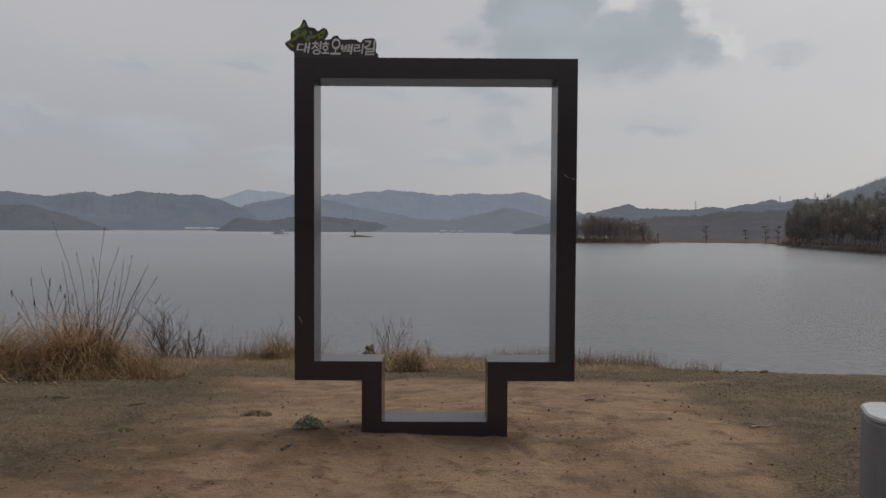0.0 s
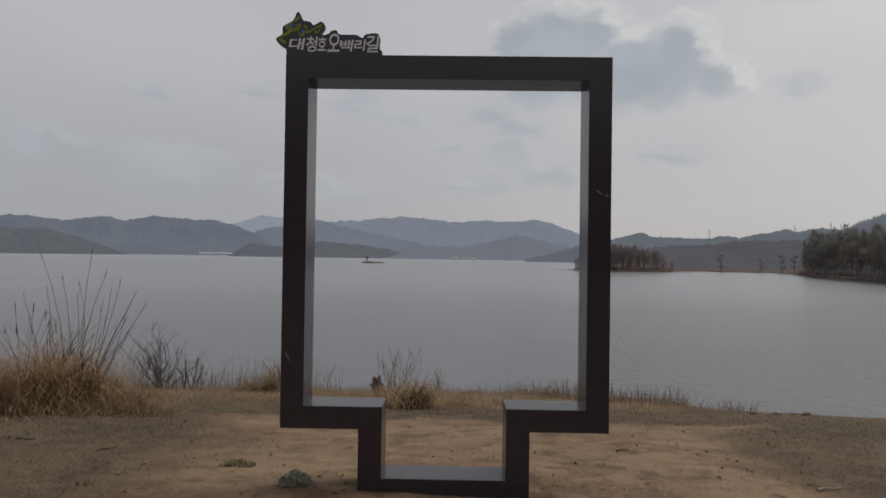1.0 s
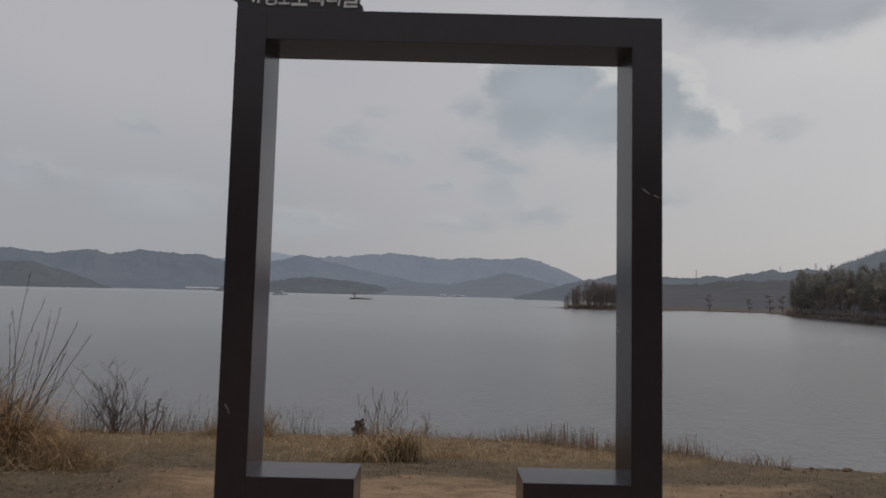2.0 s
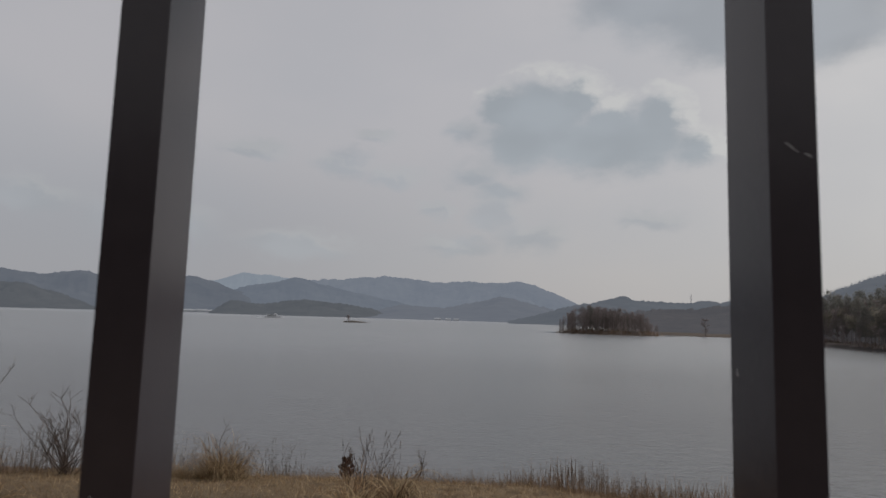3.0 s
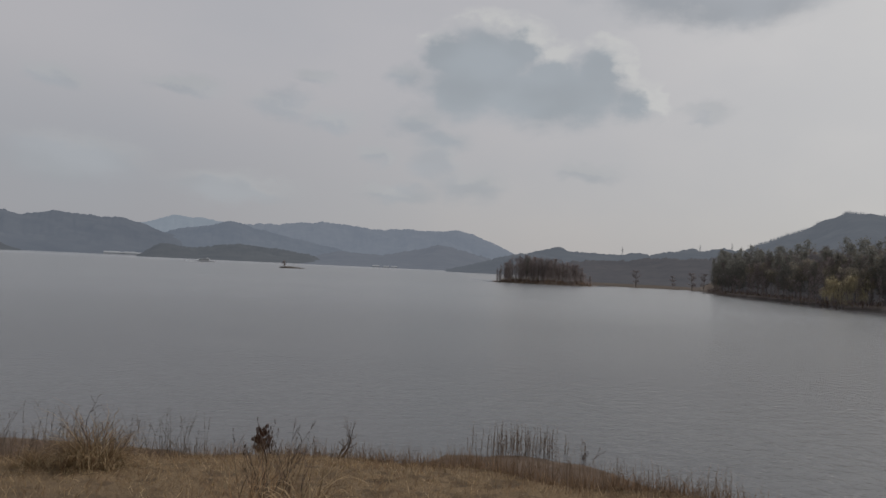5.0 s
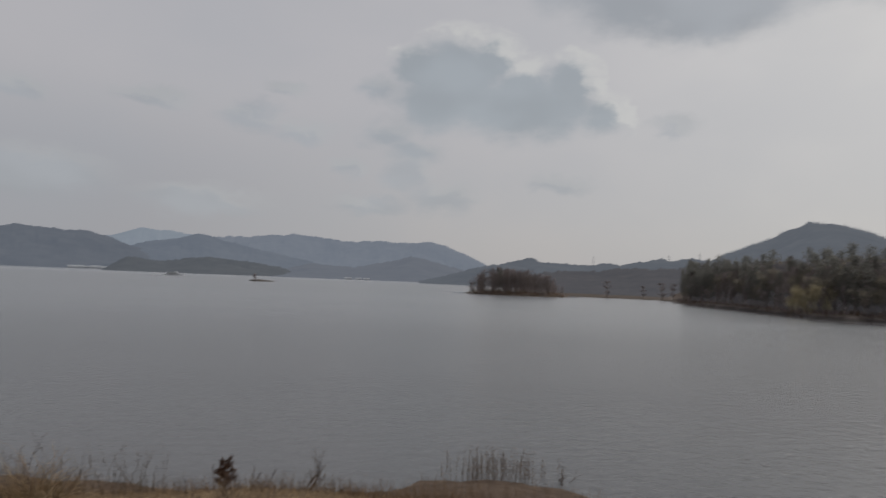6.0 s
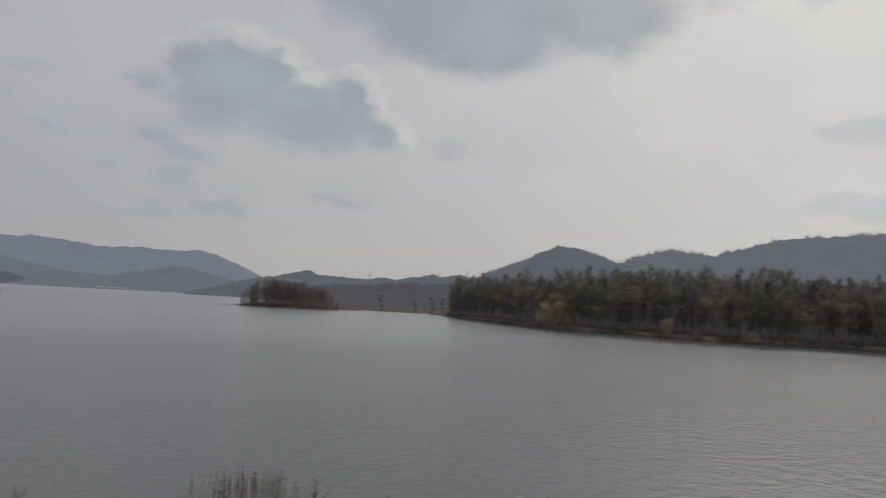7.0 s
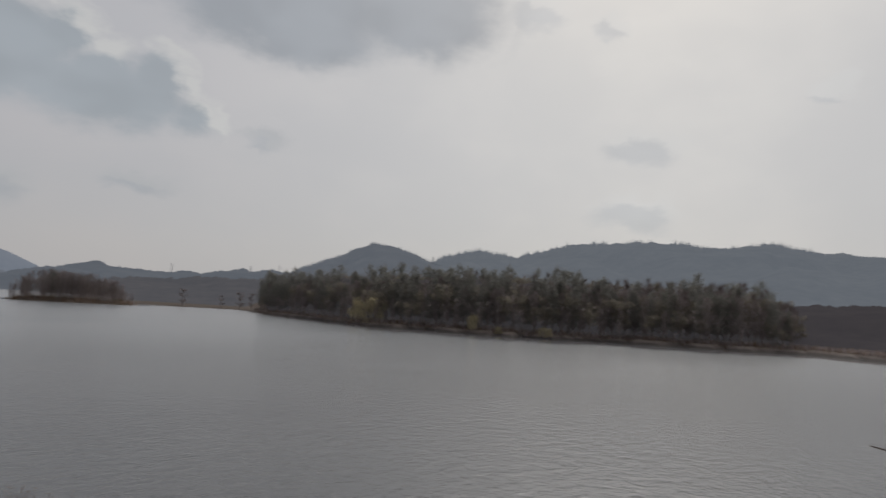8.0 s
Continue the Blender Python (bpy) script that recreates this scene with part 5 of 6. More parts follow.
def tangle(name, x, y, radius, length, count, mats, label, seed, width=0.006, blow=(0, 0), bend=(1.3, 3.2), group="", fold=1.1):
    """A dense tussock of long dry blades arching out and hanging; mats: material, share and name of each sort of blade."""
    rnd = random.Random(seed)
    z = on_ground(x, y)
    sx, sy = (on_ground(x + 0.4, y) - on_ground(x - 0.4, y)) / 0.8, (on_ground(x, y + 0.4) - on_ground(x, y - 0.4)) / 0.8
    t = thing(name, x, y, z, label, "grass clump", group)
    for mat, share, kind in mats:
        sh = Shape()
        for _ in range(int(count * share)):
            a, q = rnd.uniform(0, 6.283), math.sqrt(rnd.random())
            px, py = radius * q * math.cos(a), radius * q * math.sin(a)
            hx, hy = px / radius + blow[0] + rnd.gauss(0, 1.25), py / radius + blow[1] + rnd.gauss(0, 1.25)
            if kind == "fallen_straw":
                tilt, over, far = rnd.uniform(0.8, 1.5), rnd.uniform(0.1, 0.8), rnd.uniform(0.2, 0.55)
                px, py = px * 1.7, py * 1.7
            else:
                tilt, over, far = abs(rnd.gauss(0.05, 0.18)) + 0.35 * q * q, rnd.uniform(*bend), rnd.uniform(0.35, 1.1) * (1.08 - 0.55 * q * q)
            sh.strand((px, py, sx * px + sy * py - 0.03), math.atan2(hx, hy), tilt, over, length * far, width * rnd.uniform(0.6, 1.5), rnd, fold=fold)
        part(kind, sh, mat, t)
    return t


def stalks(t, rows, seed, material=M_STALK, thick=0.007, plume=0.0):
    """Tall dry stems of a clump; rows: dx, dy of the foot and of the tip, height of the tip."""
    rnd = random.Random(seed)
    for x0, y0, x1, y1, h in rows:
        sh = Shape()
        bend = rnd.uniform(-0.06, 0.06) * h
        pts = [(x0 + (x1 - x0) * s + bend * math.sin(s * 3.1), y0 + (y1 - y0) * s, h * (s - 0.06 * s * s) - 0.02) for s in (0, 0.25, 0.5, 0.75, 1)]
        sh.tube(pts, thick, thick * 0.4, 4)
        for s in (0.3, 0.45, 0.6, 0.72):
            if rnd.random() < 0.5:
                i = [x0 + (x1 - x0) * s, y0 + (y1 - y0) * s, h * s]
                sh.blade(i, rnd.uniform(0, 6.28), 0.35, rnd.uniform(0.10, 0.32), 0.008, 0.3, 3)
        if plume:
            for _ in range(7):
                s = rnd.uniform(0.86, 1.0)
                sh.blade((x0 + (x1 - x0) * s, y0 + (y1 - y0) * s, h * s * 0.95), rnd.uniform(0, 6.28), 0.3, plume * rnd.uniform(0.5, 1), 0.006, 0.3, 3)
        part("stalk", sh, material, t)


def bare_shrub(name, x, y, h, spread, stems, seed, label, material=M_TWIG, lean=(0, 0)):
    rnd = random.Random(seed)
    t = thing(name, x, y, on_ground(x, y), label, "shrub")
    for _ in range(stems):
        sh = Shape()

        def grow(p, d, length, r, level):
            pts = [p]
            for _ in range(3):
                d = (d + Vector((rnd.gauss(0, 0.15), rnd.gauss(0, 0.15), 0.05))).normalized()
                pts.append(pts[-1] + d * length / 3)
            sh.tube([tuple(q) for q in pts], r, r * 0.5, 4)
            if level < 3:
                for _ in range(rnd.choice((2, 3, 3)) if level < 2 else 2):
                    q = pts[rnd.choice((1, 2, 3))]
                    nd = d + Vector((rnd.gauss(0, 0.6), rnd.gauss(0, 0.6), rnd.uniform(-0.05, 0.4)))
                    grow(q, nd.normalized(), length * rnd.uniform(0.4, 0.65), r * 0.6, level + 1)

        a = rnd.uniform(0, 6.283)
        out = rnd.uniform(0.1, 1.0) * spread
        grow(Vector((rnd.gauss(0, 0.05), rnd.gauss(0, 0.05), -0.05)), Vector((out * math.cos(a) + lean[0], out * math.sin(a) + lean[1], 1)).normalized(), h * rnd.uniform(0.55, 0.85), 0.009, 0)
        part("stem", sh, material, t)
    return t


def left_clumps():
    sorts = ((M_RUST, 0.55, "rusty_sheaf"), (M_PALE, 0.20, "pale_sheaf"), (M_FADED, 0.24, "faded_sheaf"), (M_PALE, 0.30, "fallen_straw"))
    a = tangle("dry_grass_clump", -5.27, 4.25, 0.50, 1.45, 2300, sorts, "large rusty brown dry grass clump with tall grey stalks", 1, 0.0125, (0.25, -0.25), (1.5, 3.5), fold=1.6)
    low = ((M_STRAW, 0.35, "straw_sheaf"), (M_PALE, 0.35, "fallen_straw"), (M_FADED, 0.25, "faded_sheaf"))
    tangle("dry_grass_clump", -5.07, 3.65, 0.55, 0.85, 620, low, "low pale collapsed grass spilling from a larger clump", 51, 0.012, (0.3, -0.4), (1.8, 3.6))
    tangle("dry_grass_clump", -6.17, 3.45, 0.50, 0.75, 560, low, "low pale collapsed grass spilling from a larger clump", 52, 0.012, (0.1, -0.4), (1.8, 3.6))
    tangle("dry_grass_clump", -4.47, 3.85, 0.46, 0.62, 480, low, "low pale collapsed grass on worn turf", 53, 0.011, (0.5, -0.3), (1.6, 3.4))
    tangle("dry_grass_clump", -3.87, 3.75, 0.40, 0.42, 320, low, "low thin straw on worn turf", 54, 0.010, (0.6, -0.2), (1.4, 3.2))
    rnd = random.Random(31)
    rows = [(0.05, 0, -0.42, 0.1, 2.35), (0.25, 0.1, 0.28, 0.2, 2.30), (0.0, 0.1, -0.14, 0.2, 1.92), (-0.1, 0, -0.30, 0.1, 1.78), (0.2, 0.0, 0.16, 0.1, 1.85), (0.3, 0.1, 0.62, 0.1, 1.78), (0.3, 0, 0.92, 0.0, 1.48),
            (0.35, 0.1, 0.75, 0.2, 1.30), (0.3, 0, 1.02, 0, 1.72), (0.35, 0, 1.12, 0.1, 1.55), (0.25, 0, 0.8, 0, 1.9), (0.2, 0, 0.55, 0.1, 2.0), (0.3, 0.1, 0.9, 0, 1.35), (0.25, 0, 0.50, 0.1, 1.55), (0.1, 0, 0.08, 0.2, 1.60), (-0.25, 0.1, -0.55, 0.0, 1.65), (0.4, 0, 0.85, 0.1, 1.05)]
    stalks(a, rows, 2, plume=0.07)
    stalks(a, [(rnd.uniform(-0.5, 0.5), rnd.uniform(-0.3, 0.3), rnd.uniform(-0.8, 1.0), rnd.uniform(-0.3, 0.3), rnd.uniform(0.9, 1.5)) for _ in range(34)], 3, thick=0.004)
    tangle("dry_grass_clump", -6.67, 4.10, 0.58, 1.45, 1600, sorts, "rusty brown dry grass clump drooping over worn turf", 4, 0.0125, (0.5, -0.3), (1.7, 3.5), fold=1.6)
    tangle("dry_grass_clump", -4.47, 4.25, 0.45, 0.95, 700, low, "low straw coloured grass clump spilling over turf", 5, 0.011, (0.6, -0.2), (1.7, 3.5))
    grass_clump("dry_grass_clump", -7.62, 4.50, 0.7, 0.9, 600, M_RUST, "rusty brown dry grass clump beside the bank", 6, 0.4, 0.013)
    d = thing("seed_head_weed", -6.15, 4.8, on_ground(-6.15, 4.8), "forked dry weed with dark spiky seed heads", "weed")
    rnd = random.Random(9)
    for k in range(9):
        sh = Shape()
        x1, h = rnd.uniform(-0.45, 0.45), rnd.uniform(0.95, 1.45)
        tip = (x1, rnd.uniform(-0.2, 0.2), h)
        sh.tube([(0, 0, -0.02), (x1 * 0.3, 0, h * 0.5), tip], 0.006, 0.003, 4)
        for _ in range(7):
            sh.blade((tip[0], tip[1], tip[2] - rnd.uniform(0, 0.12)), rnd.uniform(0, 6.28), 0.4, rnd.uniform(0.04, 0.09), 0.012, 0.0, 2)
        part("stem", sh, M_TWIG, d)
    bare_shrub("bramble", -4.92, 3.80, 0.6, 1.2, 16, 12, "tangled dark bramble stems in the grass", lean=(0.2, -0.2))
    bare_shrub("bare_shrub", -5.86, 8.5, 1.02, 0.85, 24, 11, "leafless dark shrub at the edge of the bank")
    bare_shrub("bare_shrub", -5.42, 8.7, 0.7, 0.6, 5, 14, "small leafless shrub at the edge of the bank")
    th = thing("dead_thistle", -5.36, 8.55, on_ground(-5.36, 8.55), "dead dark thistle with withered heads", "weed")
    for k, (dx, h) in enumerate(((0.0, 0.62), (0.22, 0.66), (0.30, 0.5))):
        sh = Shape()
        rnd = random.Random(40 + k)
        sh.tube([(dx * 0.6, 0, -0.02), (dx, 0.02, h * 0.6), (dx * 1.1, 0, h)], 0.012, 0.006, 5)
        for _ in range(26):
            s = rnd.uniform(0.6, 1.0)
            sh.leaf((dx + rnd.gauss(0, 0.03), rnd.gauss(0, 0.03), h * s), 0.02, rnd)
        part("stem", sh, M_TWIG, th)
    c = tangle("dry_grass_clump", -3.42, 8.6, 0.36, 1.0, 900, ((M_STRAW, 0.5, "straw_sheaf"), (M_PALE, 0.35, "pale_sheaf"), (M_FADED, 0.25, "faded_sheaf"), (M_PALE, 0.25, "fallen_straw")), "straw coloured grass clump with one dark twig", 16, 0.009, (0, 0), (1.0, 3.2))
    tangle("dry_grass_clump", -4.1, 8.6, 0.24, 0.55, 400, ((M_STRAW, 0.7, "straw_sheaf"), (M_PALE, 0.3, "fallen_straw")), "low brown grass clump among dry weed stems", 19, 0.006)
    bare_shrub("dead_branch", -3.45, 8.5, 0.74, 0.1, 1, 17, "single dark forked branch standing in a grass clump", lean=(0.16, 0))
    stalks(c, [(random.Random(k).uniform(-0.4, 0.4), 0.1, random.Random(k + 9).uniform(-0.6, 0.6), 0.1, random.Random(k + 5).uniform(0.5, 0.85)) for k in range(12)], 18, M_REED, 0.003)


def middle_clumps():
    tangle("dry_grass_clump", -0.45, 5.30, 0.14, 0.92, 400, ((M_STRAW, 0.30, "straw_sheaf"), (M_PALE, 0.42, "pale_sheaf"), (M_FADED, 0.34, "faded_sheaf")), "straw coloured grass tussock arching over behind the photo frame", 21, 0.016, (0.05, -0.15), (2.8, 3.9), fold=1.6)
    b = tangle("dry_grass_clump", -0.85, 5.70, 0.34, 0.68, 420, ((M_RUST, 0.5, "rusty_sheaf"), (M_FADED, 0.45, "faded_sheaf")), "thin upright russet grass beside a pale tussock", 29, 0.006, (0.2, 0), (0.2, 1.2))
    rnd = random.Random(23)
    stalks(b, [(rnd.uniform(-0.3, 0.3), rnd.uniform(0, 0.3), rnd.uniform(-0.3, 0.5), rnd.uniform(0, 0.3), rnd.uniform(0.55, 1.0)) for _ in range(24)], 22, M_TWIG, 0.003, 0.06)
    tangle("dry_grass_clump", -0.88, 5.15, 0.24, 0.80, 320, ((M_PALE, 0.5, "pale_sheaf"), (M_STRAW, 0.3, "straw_sheaf"), (M_PALE, 0.4, "fallen_straw")), "low grey pale tussock of collapsed grass on straw", 24, 0.013, (-0.1, -0.3), (2.6, 3.8), fold=1.3)
    grass_clump("dry_grass_clump", 0.15, 5.9, 0.24, 0.26, 240, M_STRAW, "small straw tussock behind the photo frame", 25, 0.9, 0.008)
    s = thing("conifer_sapling", -1.85, 12.0, on_ground(-1.85, 11.75) - 0.07, "small dead russet conifer sapling on the bank", "sapling")
    rnd = random.Random(26)
    tr, lf = Shape(), Shape()
    tr.tube([(0, 0, -0.35), (0.0, 0, 0.25), (-0.02, 0, 0.72)], 0.03, 0.008, 6)
    for k in range(30):
        h = rnd.uniform(0.12, 0.66)
        a, reach = rnd.uniform(0, 6.283), 0.30 * (1 - 0.62 * h / 0.72) * rnd.uniform(0.6, 1.15)
        tip = (reach * math.cos(a), reach * math.sin(a), h + reach * 0.65)
        tr.tube([(0, 0, h), tip], 0.008, 0.004, 3)
        for _ in range(34):
            f = rnd.uniform(0.3, 1.1)
            q = [tip[0] * f + rnd.gauss(0, 0.02), tip[1] * f + rnd.gauss(0, 0.02), h + (tip[2] - h) * f + rnd.gauss(0, 0.02)]
            lf.blade(q, rnd.uniform(0, 6.28), 0.2, rnd.uniform(0.05, 0.11), 0.026, 0.0, 2)
    part("stem", tr, M_BARK, s)
    part("foliage", lf, M_RUSSET, s)
    s.scale = (0.72, 0.72, 0.74)
    bare_shrub("low_shrub", 0.1, 11.35, 0.26, 1.1, 14, 27, "small dark twiggy shrub at the bank's edge")
    bare_shrub("bare_shrub", -0.45, 11.3, 0.55, 1.3, 6, 28, "thin leafless shrub leaning over the water", M_REED, (0.7, 0))


def bank_weeds():
    """Thin dry weeds and reeds along the edge and the muddy slope below it."""
    rnd = random.Random(33)
    fringe = Shape()
    for _ in range(4200):
        x = rnd.uniform(-9, 4.1)
        y = float(edge_y(np.array([x]))[0]) + rnd.gauss(0.0, 0.35)
        tall = rnd.uniform(0.12, 0.42) * (1.5 if x < -3.6 else 1.0) * (1.15 if x > 0.2 else 1)
        fringe.blade((x, y, on_ground(x, y) - 0.02), rnd.uniform(0, 6.28), rnd.uniform(0.0, 0.35), tall, 0.006, rnd.uniform(0, 0.4), 4)
    tagged(part("dry_fringe_grass", fringe, M_REED), "thin brown dry grass along the bank's edge", "grass", kind="stuff")
    cover = Shape()
    for _ in range(5200):
        x = rnd.uniform(0.2, 4.7)
        y = float(edge_y(np.array([x]))[0]) + rnd.uniform(0.1, 2.0) * rnd.random() ** 0.6
        z = on_ground(x, y)
        if z > WATER_Z + 0.04:
            cover.blade((x, y, z - 0.02), rnd.uniform(0, 6.28), rnd.uniform(0.1, 0.7), rnd.uniform(0.10, 0.34), 0.008, rnd.uniform(0, 0.5), 3)
    tagged(part("slope_grass", cover, M_FADED), "faded brown dry grass on the slope below the bank", "grass", kind="stuff")
    wl = Shape()
    for _ in range(200):
        x = rnd.uniform(-8.5, -2.6)
        y = float(edge_y(np.array([x]))[0]) + rnd.uniform(-0.8, 0.3)
        z, h = on_ground(x, y), rnd.uniform(0.25, 0.8)
        a = rnd.gauss(0, 0.12)
        wl.tube([(x, y, z - 0.02), (x + a * 0.5, y, z + h * 0.55), (x + a * 1.3, y, z + h)], 0.004, 0.002, 3)
        for _ in range(4):
            s = rnd.uniform(0.4, 1)
            wl.blade((x + a * s, y, z + h * s), rnd.uniform(0, 6.28), 0.5, rnd.uniform(0.04, 0.16), 0.006, 0.1, 2)
    tagged(part("dry_weeds", wl, M_STALK), "grey dry weed stems along the bank's edge", "weeds", kind="stuff")
    low = Shape()
    for _ in range(1350):
        x, y = rnd.uniform(1.2, 7.2), rnd.uniform(8.2, 12.8)
        if y < edge_y(np.array([x]))[0] + (1.0 if x < 4.4 else 1.9) or rnd.random() > 0.25 + 0.75 * (0.5 + 0.5 * float(lattice(np.array([x * 1.3]), np.array([y * 0.8]), 3)[0])):
            continue
        z = on_ground(x, y)
        low.blade((x, y, z - 0.03), rnd.uniform(0, 6.28), rnd.uniform(0.0, 0.22), rnd.uniform(0.25, 0.7) * (1.0 if x < 4.4 else 0.5), 0.006, rnd.uniform(0, 0.25), 4)
    tagged(part("slope_reeds", low, M_REED), "sparse brown reeds on the muddy slope", "reeds", kind="stuff")
    first = None
    for k in range(95):
        x, y = rnd.gauss(3.62, 0.75), rnd.uniform(13.9, 15.4)
        if not 2.0 < x < 5.2:
            continue
        h = rnd.uniform(0.38, 0.82)
        z = min(on_ground(x, y), WATER_Z + 0.02)
        m = Matrix.LocRotScale((x, y, z - 0.03), Euler((rnd.gauss(0, 0.04), rnd.gauss(0, 0.05), rnd.uniform(0, 6.28))), (1, 1, h))
        if first is None:
            first = thing("reed", 0, 0, 0, "single dry brown reed standing at the waterline", "reed", "reeds at the waterline")
            sh, top = Shape(), Shape()
            sh.tube([(0, 0, 0), (0.01, 0, 0.5), (0.0, 0.01, 1.0)], 0.0055, 0.003, 4)
            for s in (0.25, 0.45, 0.62):
                sh.blade((0, 0, s), s * 9, 0.2, 0.3, 0.010, 0.3, 3)
            for a in range(3):
                top.blade((0, 0, 0.94), a * 2.1, 0.12, 0.08, 0.006, 0.1, 2)
            part("stem", sh, M_REED, first)
            part("seed_head", top, M_REED, first)
            first.matrix_world = m
        else:
            copy_thing(first, m).scale = m.to_scale()
    bare_shrub("driftwood_branch", 4.95, 14.3, 0.55, 1.4, 3, 35, "forked bare branch stuck in the shallows", M_TWIG, (0.5, 0))
    z = on_ground(6.4, 0.8)
    t = thing("bare_shrub", 6.4, 0.8, z, "leafless shrub with long bare twigs on the bank", "shrub")
    for dx, dy, top, seed in ((-0.30, 0.96, 0.93, 1), (-0.27, 0.74, 0.84, 2), (-0.31, 0.62, 0.62, 3), (0.3, -0.4, 0.9, 4), (0.1, 0.5, 1.1, 5)):
        sh = Shape()
        h = top - z
        sh.tube([(0, 0, -0.05), (dx * 0.3, dy * 0.2, h * 0.55), (dx * 0.7, dy * 0.65, h * 0.94), (dx, dy, h)], 0.012, 0.005, 5)
        for k in range(5):
            f = 0.25 + 0.13 * k
            sh.tube([(dx * f, dy * f * 0.8, h * (0.45 + 0.1 * k)), (dx * f + 0.1 * math.sin(k * 2 + seed), dy * f * 0.8 + 0.08, h * (0.5 + 0.1 * k))], 0.004, 0.002, 3)
        part("stem", sh, M_TWIG, t)


def ground_cover():
    rnd = random.Random(44)
    turf, straw, pale, green, faded = Shape(), Shape(), Shape(), Shape(), Shape()
    n = 110000
    xs, ys = np.random.uniform(-8.5, 8.0, n), np.random.uniform(-2.8, 6.5, n)
    tz, sz, mz = zones(xs, ys)
    zs = ground_z(xs, ys)
    patch = fractal(xs * 0.7, ys * 0.7, 3, 21)
    for x, y, z, a, b, c, pn in zip(xs, ys, zs, tz, sz, mz, patch):
        if c > 0.3 or rnd.random() > a * (0.55 if b < 0.5 else 0.2):
            continue
        (green if pn > 0.25 and rnd.random() < 0.5 else turf).blade((x, y, z - 0.004), rnd.uniform(0, 6.28), rnd.uniform(0.45, 0.95), rnd.uniform(0.020, 0.058), rnd.uniform(0.004, 0.008), 0.2, 2)
    n = 42000
    xs, ys = np.random.uniform(-9, 4.6, n), np.random.uniform(4.2, 12.4, n)
    tz, sz, mz = zones(xs, ys)
    zs = ground_z(xs, ys)
    for x, y, z, a, b, c in zip(xs, ys, zs, tz, sz, mz):
        if c > 0.5 or rnd.random() > b:
            continue
        pick = rnd.random()
        (straw if pick < 0.42 else pale if pick < 0.62 else faded).blade((x, y, z - 0.006), rnd.uniform(0, 6.28), rnd.uniform(0.5, 0.95), rnd.uniform(0.05, 0.19), rnd.uniform(0.003, 0.008), rnd.uniform(0.0, 0.35), 3)
    tagged(part("worn_turf", turf, M_TURF), "short worn brown turf on trodden soil", "turf", kind="stuff")
    tagged(part("green_turf", green, M_TURF_GREEN), "patches of short green grass on trodden soil", "turf", kind="stuff")
    tagged(part("straw_grass", straw, M_STRAW), "flattened straw coloured grass on the bank", "grass", kind="stuff")
    tagged(part("faded_grass", faded, M_FADED), "flattened brown faded grass on the bank", "grass", kind="stuff")
    tagged(part("pale_straw_grass", pale, M_PALE), "flattened pale dead grass on the bank", "grass", kind="stuff")


def herb(x, y, r, h, count, material, name, label, seed):
    rnd = random.Random(seed)
    z = on_ground(x, y)
    t = thing(name, x, y, z, label, "weed")
    sh = Shape()
    for _ in range(count):
        a, q = rnd.uniform(0, 6.283), math.sqrt(rnd.random())
        px, py = r * q * math.cos(a), 0.75 * r * q * math.sin(a)
        if material is M_HERB:
            sh.leaf((px, py, on_ground(x + px, y + py) - z + h * rnd.uniform(0.3, 1.0) * (1 - 0.75 * q * q)), rnd.uniform(0.009, 0.019), rnd, 2.5)
            continue
        sh.blade((px, py, on_ground(x + px, y + py) - z - 0.004), math.atan2(px, py) + rnd.gauss(0, 0.6), rnd.uniform(0.1, 0.6), h * rnd.uniform(0.5, 1.2) * (1.1 - 0.5 * q), 0.013, rnd.uniform(0.0, 0.4), 3, rnd.uniform(-0.8, 0.8))
    part("foliage", sh, material, t)


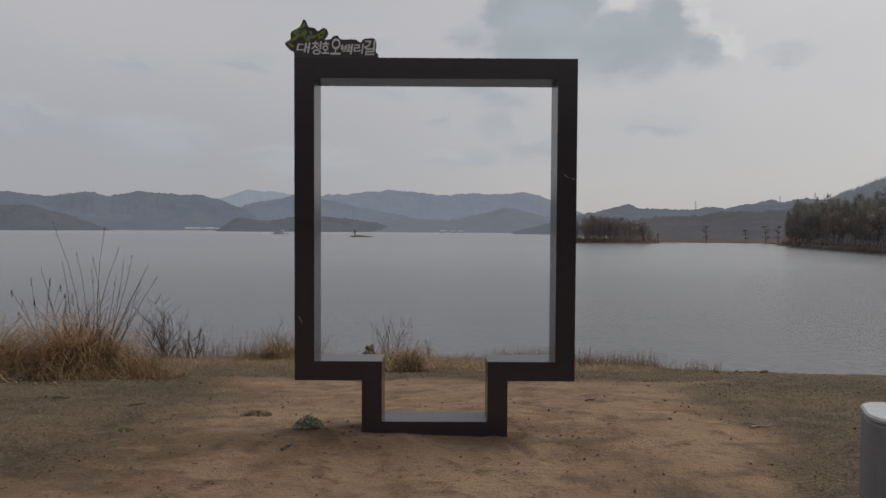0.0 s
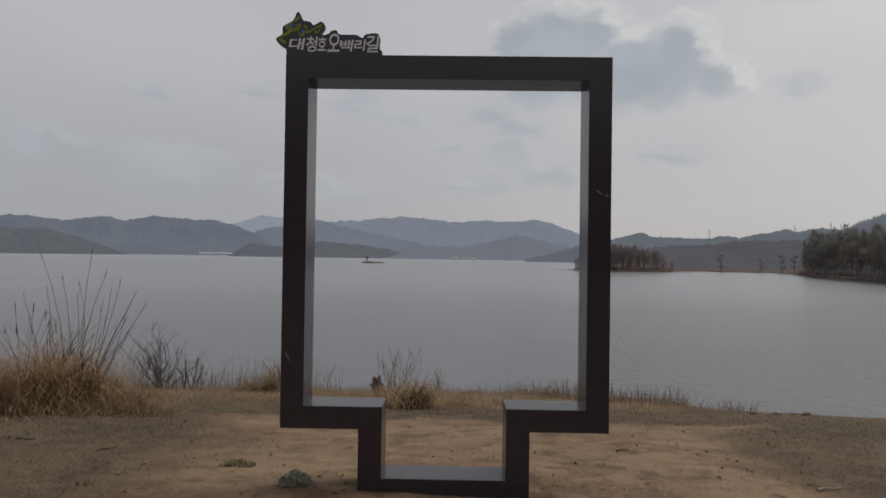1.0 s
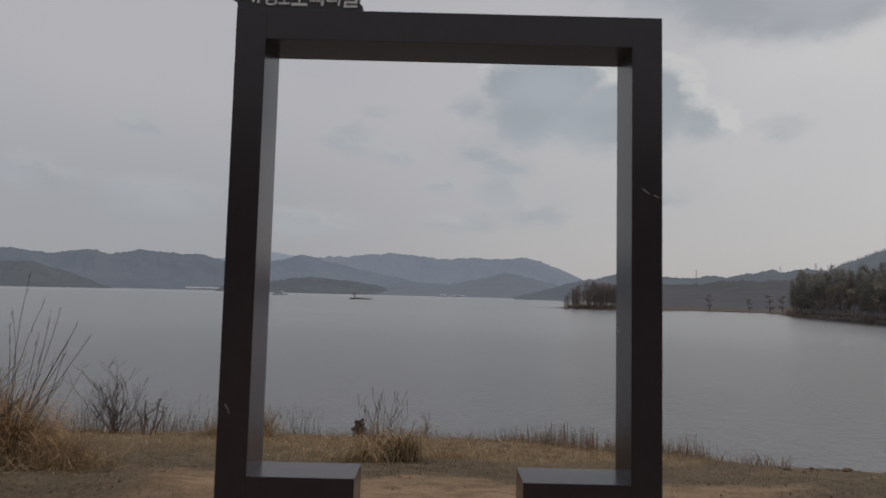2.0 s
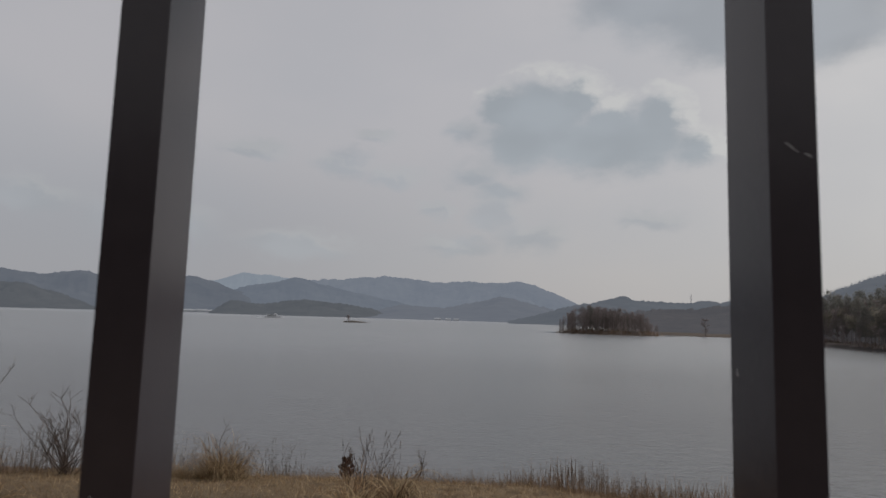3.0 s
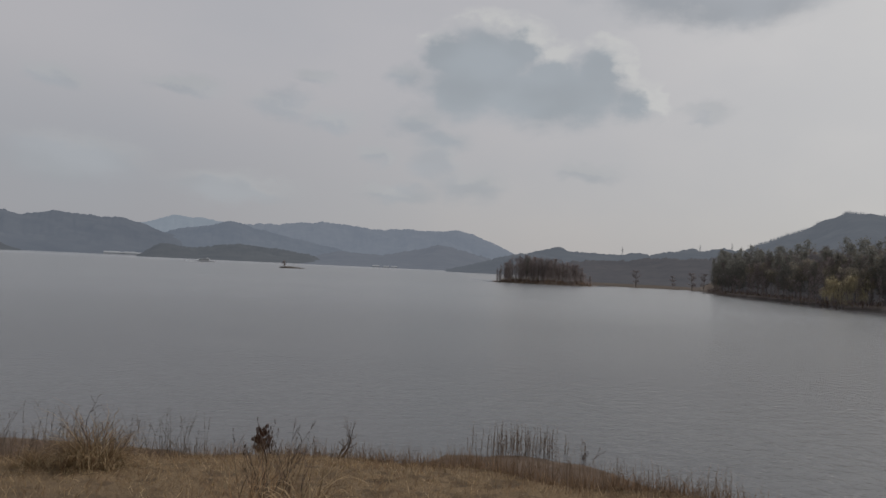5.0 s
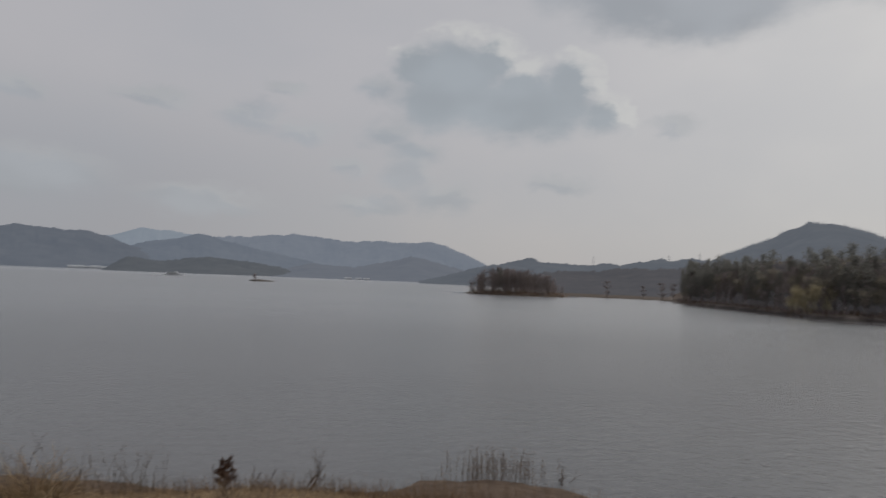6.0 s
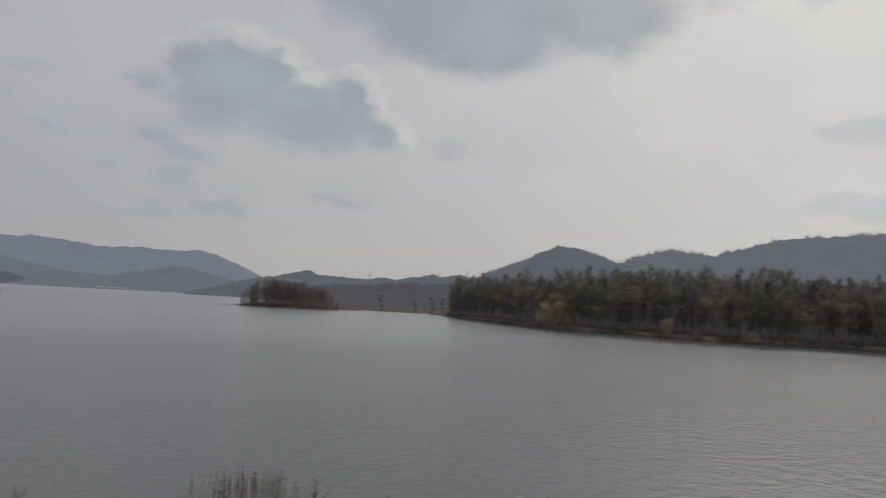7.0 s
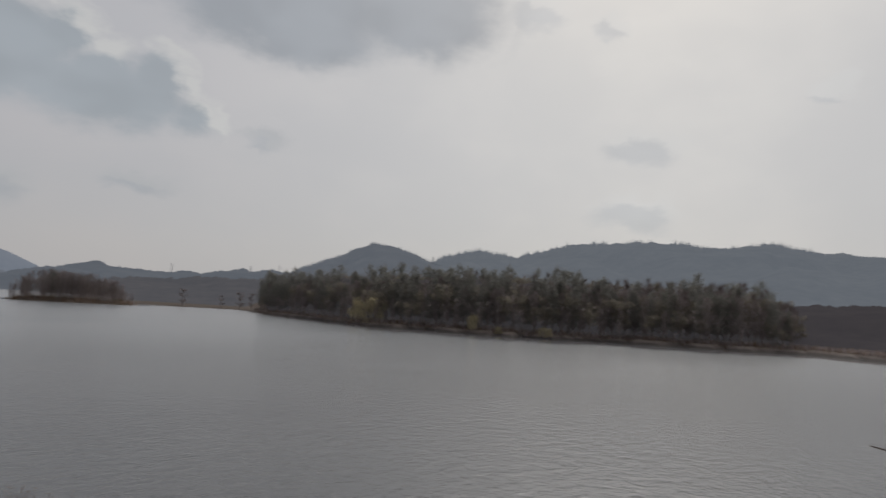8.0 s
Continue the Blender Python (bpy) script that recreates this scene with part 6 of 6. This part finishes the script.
def litter():
    rnd = random.Random(55)
    leaves, stones, clods = Shape(), Shape(), Shape()
    for _ in range(3600):
        x, y = rnd.uniform(-6.5, 6.5), rnd.uniform(-3.2, 5.5)
        leaves.leaf((x, y, on_ground(x, y) + 0.006), rnd.uniform(0.006, 0.020), rnd, 5.0)

    def lump(dst, x, y, r, flat=0.6):
        bm = bmesh.new()
        bmesh.ops.create_icosphere(bm, subdivisions=1, radius=r)
        off = Vector((rnd.uniform(0, 90), rnd.uniform(0, 90), 0))
        k = len(dst.v)
        z = on_ground(x, y)
        for v in bm.verts:
            q = v.co * (1 + 0.45 * noise.noise(v.co / r * 1.2 + off))
            dst.v.append((x + q.x, y + q.y, z + q.z * flat + r * flat * 0.3))
        bm.verts.index_update()
        dst.f += [tuple(v.index + k for v in f.verts) for f in bm.faces]
        bm.free()

    for _ in range(45):
        lump(stones, rnd.uniform(-5.5, 5.5), rnd.uniform(-3.2, 4.5), rnd.uniform(0.006, 0.022))
    for _ in range(16):
        lump(clods, rnd.uniform(-5, 5), rnd.uniform(-3, 4), rnd.uniform(0.006, 0.018), 0.5)
    for _ in range(22):
        lump(clods, rnd.uniform(0.5, 1.25) * rnd.choice((-0.8, 1)), rnd.gauss(0.0, 0.1), rnd.uniform(0.008, 0.022), 0.6)
    for _ in range(11):
        x = rnd.uniform(4.4, 5.3)
        lump(clods, x, float(edge_y(np.array([x]))[0]) - rnd.uniform(0.0, 0.25), rnd.uniform(0.02, 0.055), 0.6)
    tagged(part("leaf_litter", leaves, M_LEAF), "scattered dead brown leaf fragments on soil", "leaf litter", kind="stuff")
    tagged(part("pebbles", stones, M_STONE), "small grey pebbles scattered on soil", "pebbles", kind="stuff")
    tagged(part("soil_clods", clods, M_CLOD), "dark loose soil clods", "soil", kind="stuff")
    twigs = (("fallen_twig", 2.82, 0.32, 0.22, 12, M_DRIFT, "bleached wood splinter lying on soil"), ("fallen_twig", 2.76, 0.38, 0.13, -28, M_DRIFT, "bleached wood splinter lying on soil"),
             ("fallen_twig", -2.95, 1.15, 0.18, 40, M_REED, "brown dry twig lying on worn turf"), ("fallen_twig", -3.9, 1.5, 0.20, -10, M_STALK, "grey dry twig lying on worn turf"),
             ("fallen_twig", -1.1, -0.35, 0.16, 70, M_STALK, "grey dry twig lying on soil"), ("fallen_twig", 1.6, 1.4, 0.12, 20, M_TWIG, "dark twig lying on soil"))
    for k, (name, x, y, length, turn, mat, label) in enumerate(twigs):
        sh = Shape()
        sh.tube([(-length / 2, 0, 0.012), (-length / 6, 0.012, 0.016), (length / 5, -0.006, 0.014), (length / 2, 0.01, 0.022)], 0.011, 0.005, 5)
        ob = part(name, sh, mat)
        ob.matrix_world = pose(x, y, on_ground(x, y), 0, 0, turn)
        tagged(ob, label, "twig")
    st = bmesh.new()
    bmesh.ops.create_icosphere(st, subdivisions=3, radius=0.075)
    for v in st.verts:
        v.co *= 1 + 0.3 * noise.noise(v.co * 9)
        v.co.z *= 0.7
    ob = part("stone", st, M_ROCK, smooth=True)
    ob.matrix_world = pose(-5.55, 3.3, on_ground(-5.55, 3.3) + 0.03)
    tagged(ob, "grey field stone half sunk in turf", "stone")


left_clumps()
middle_clumps()
bank_weeds()
herb(-1.03, 0.04, 0.125, 0.10, 620, M_HERB, "herb_cushion", "low grey green herb cushion on bare soil", 61)
herb(-1.62, 0.62, 0.14, 0.055, 200, M_TURF_GREEN, "grass_tuft", "small green grass tuft on bare soil", 62)
herb(-2.55, 0.12, 0.07, 0.035, 60, M_TURF_GREEN, "grass_tuft", "small green grass tuft on bare soil", 63)
ground_cover()
litter()
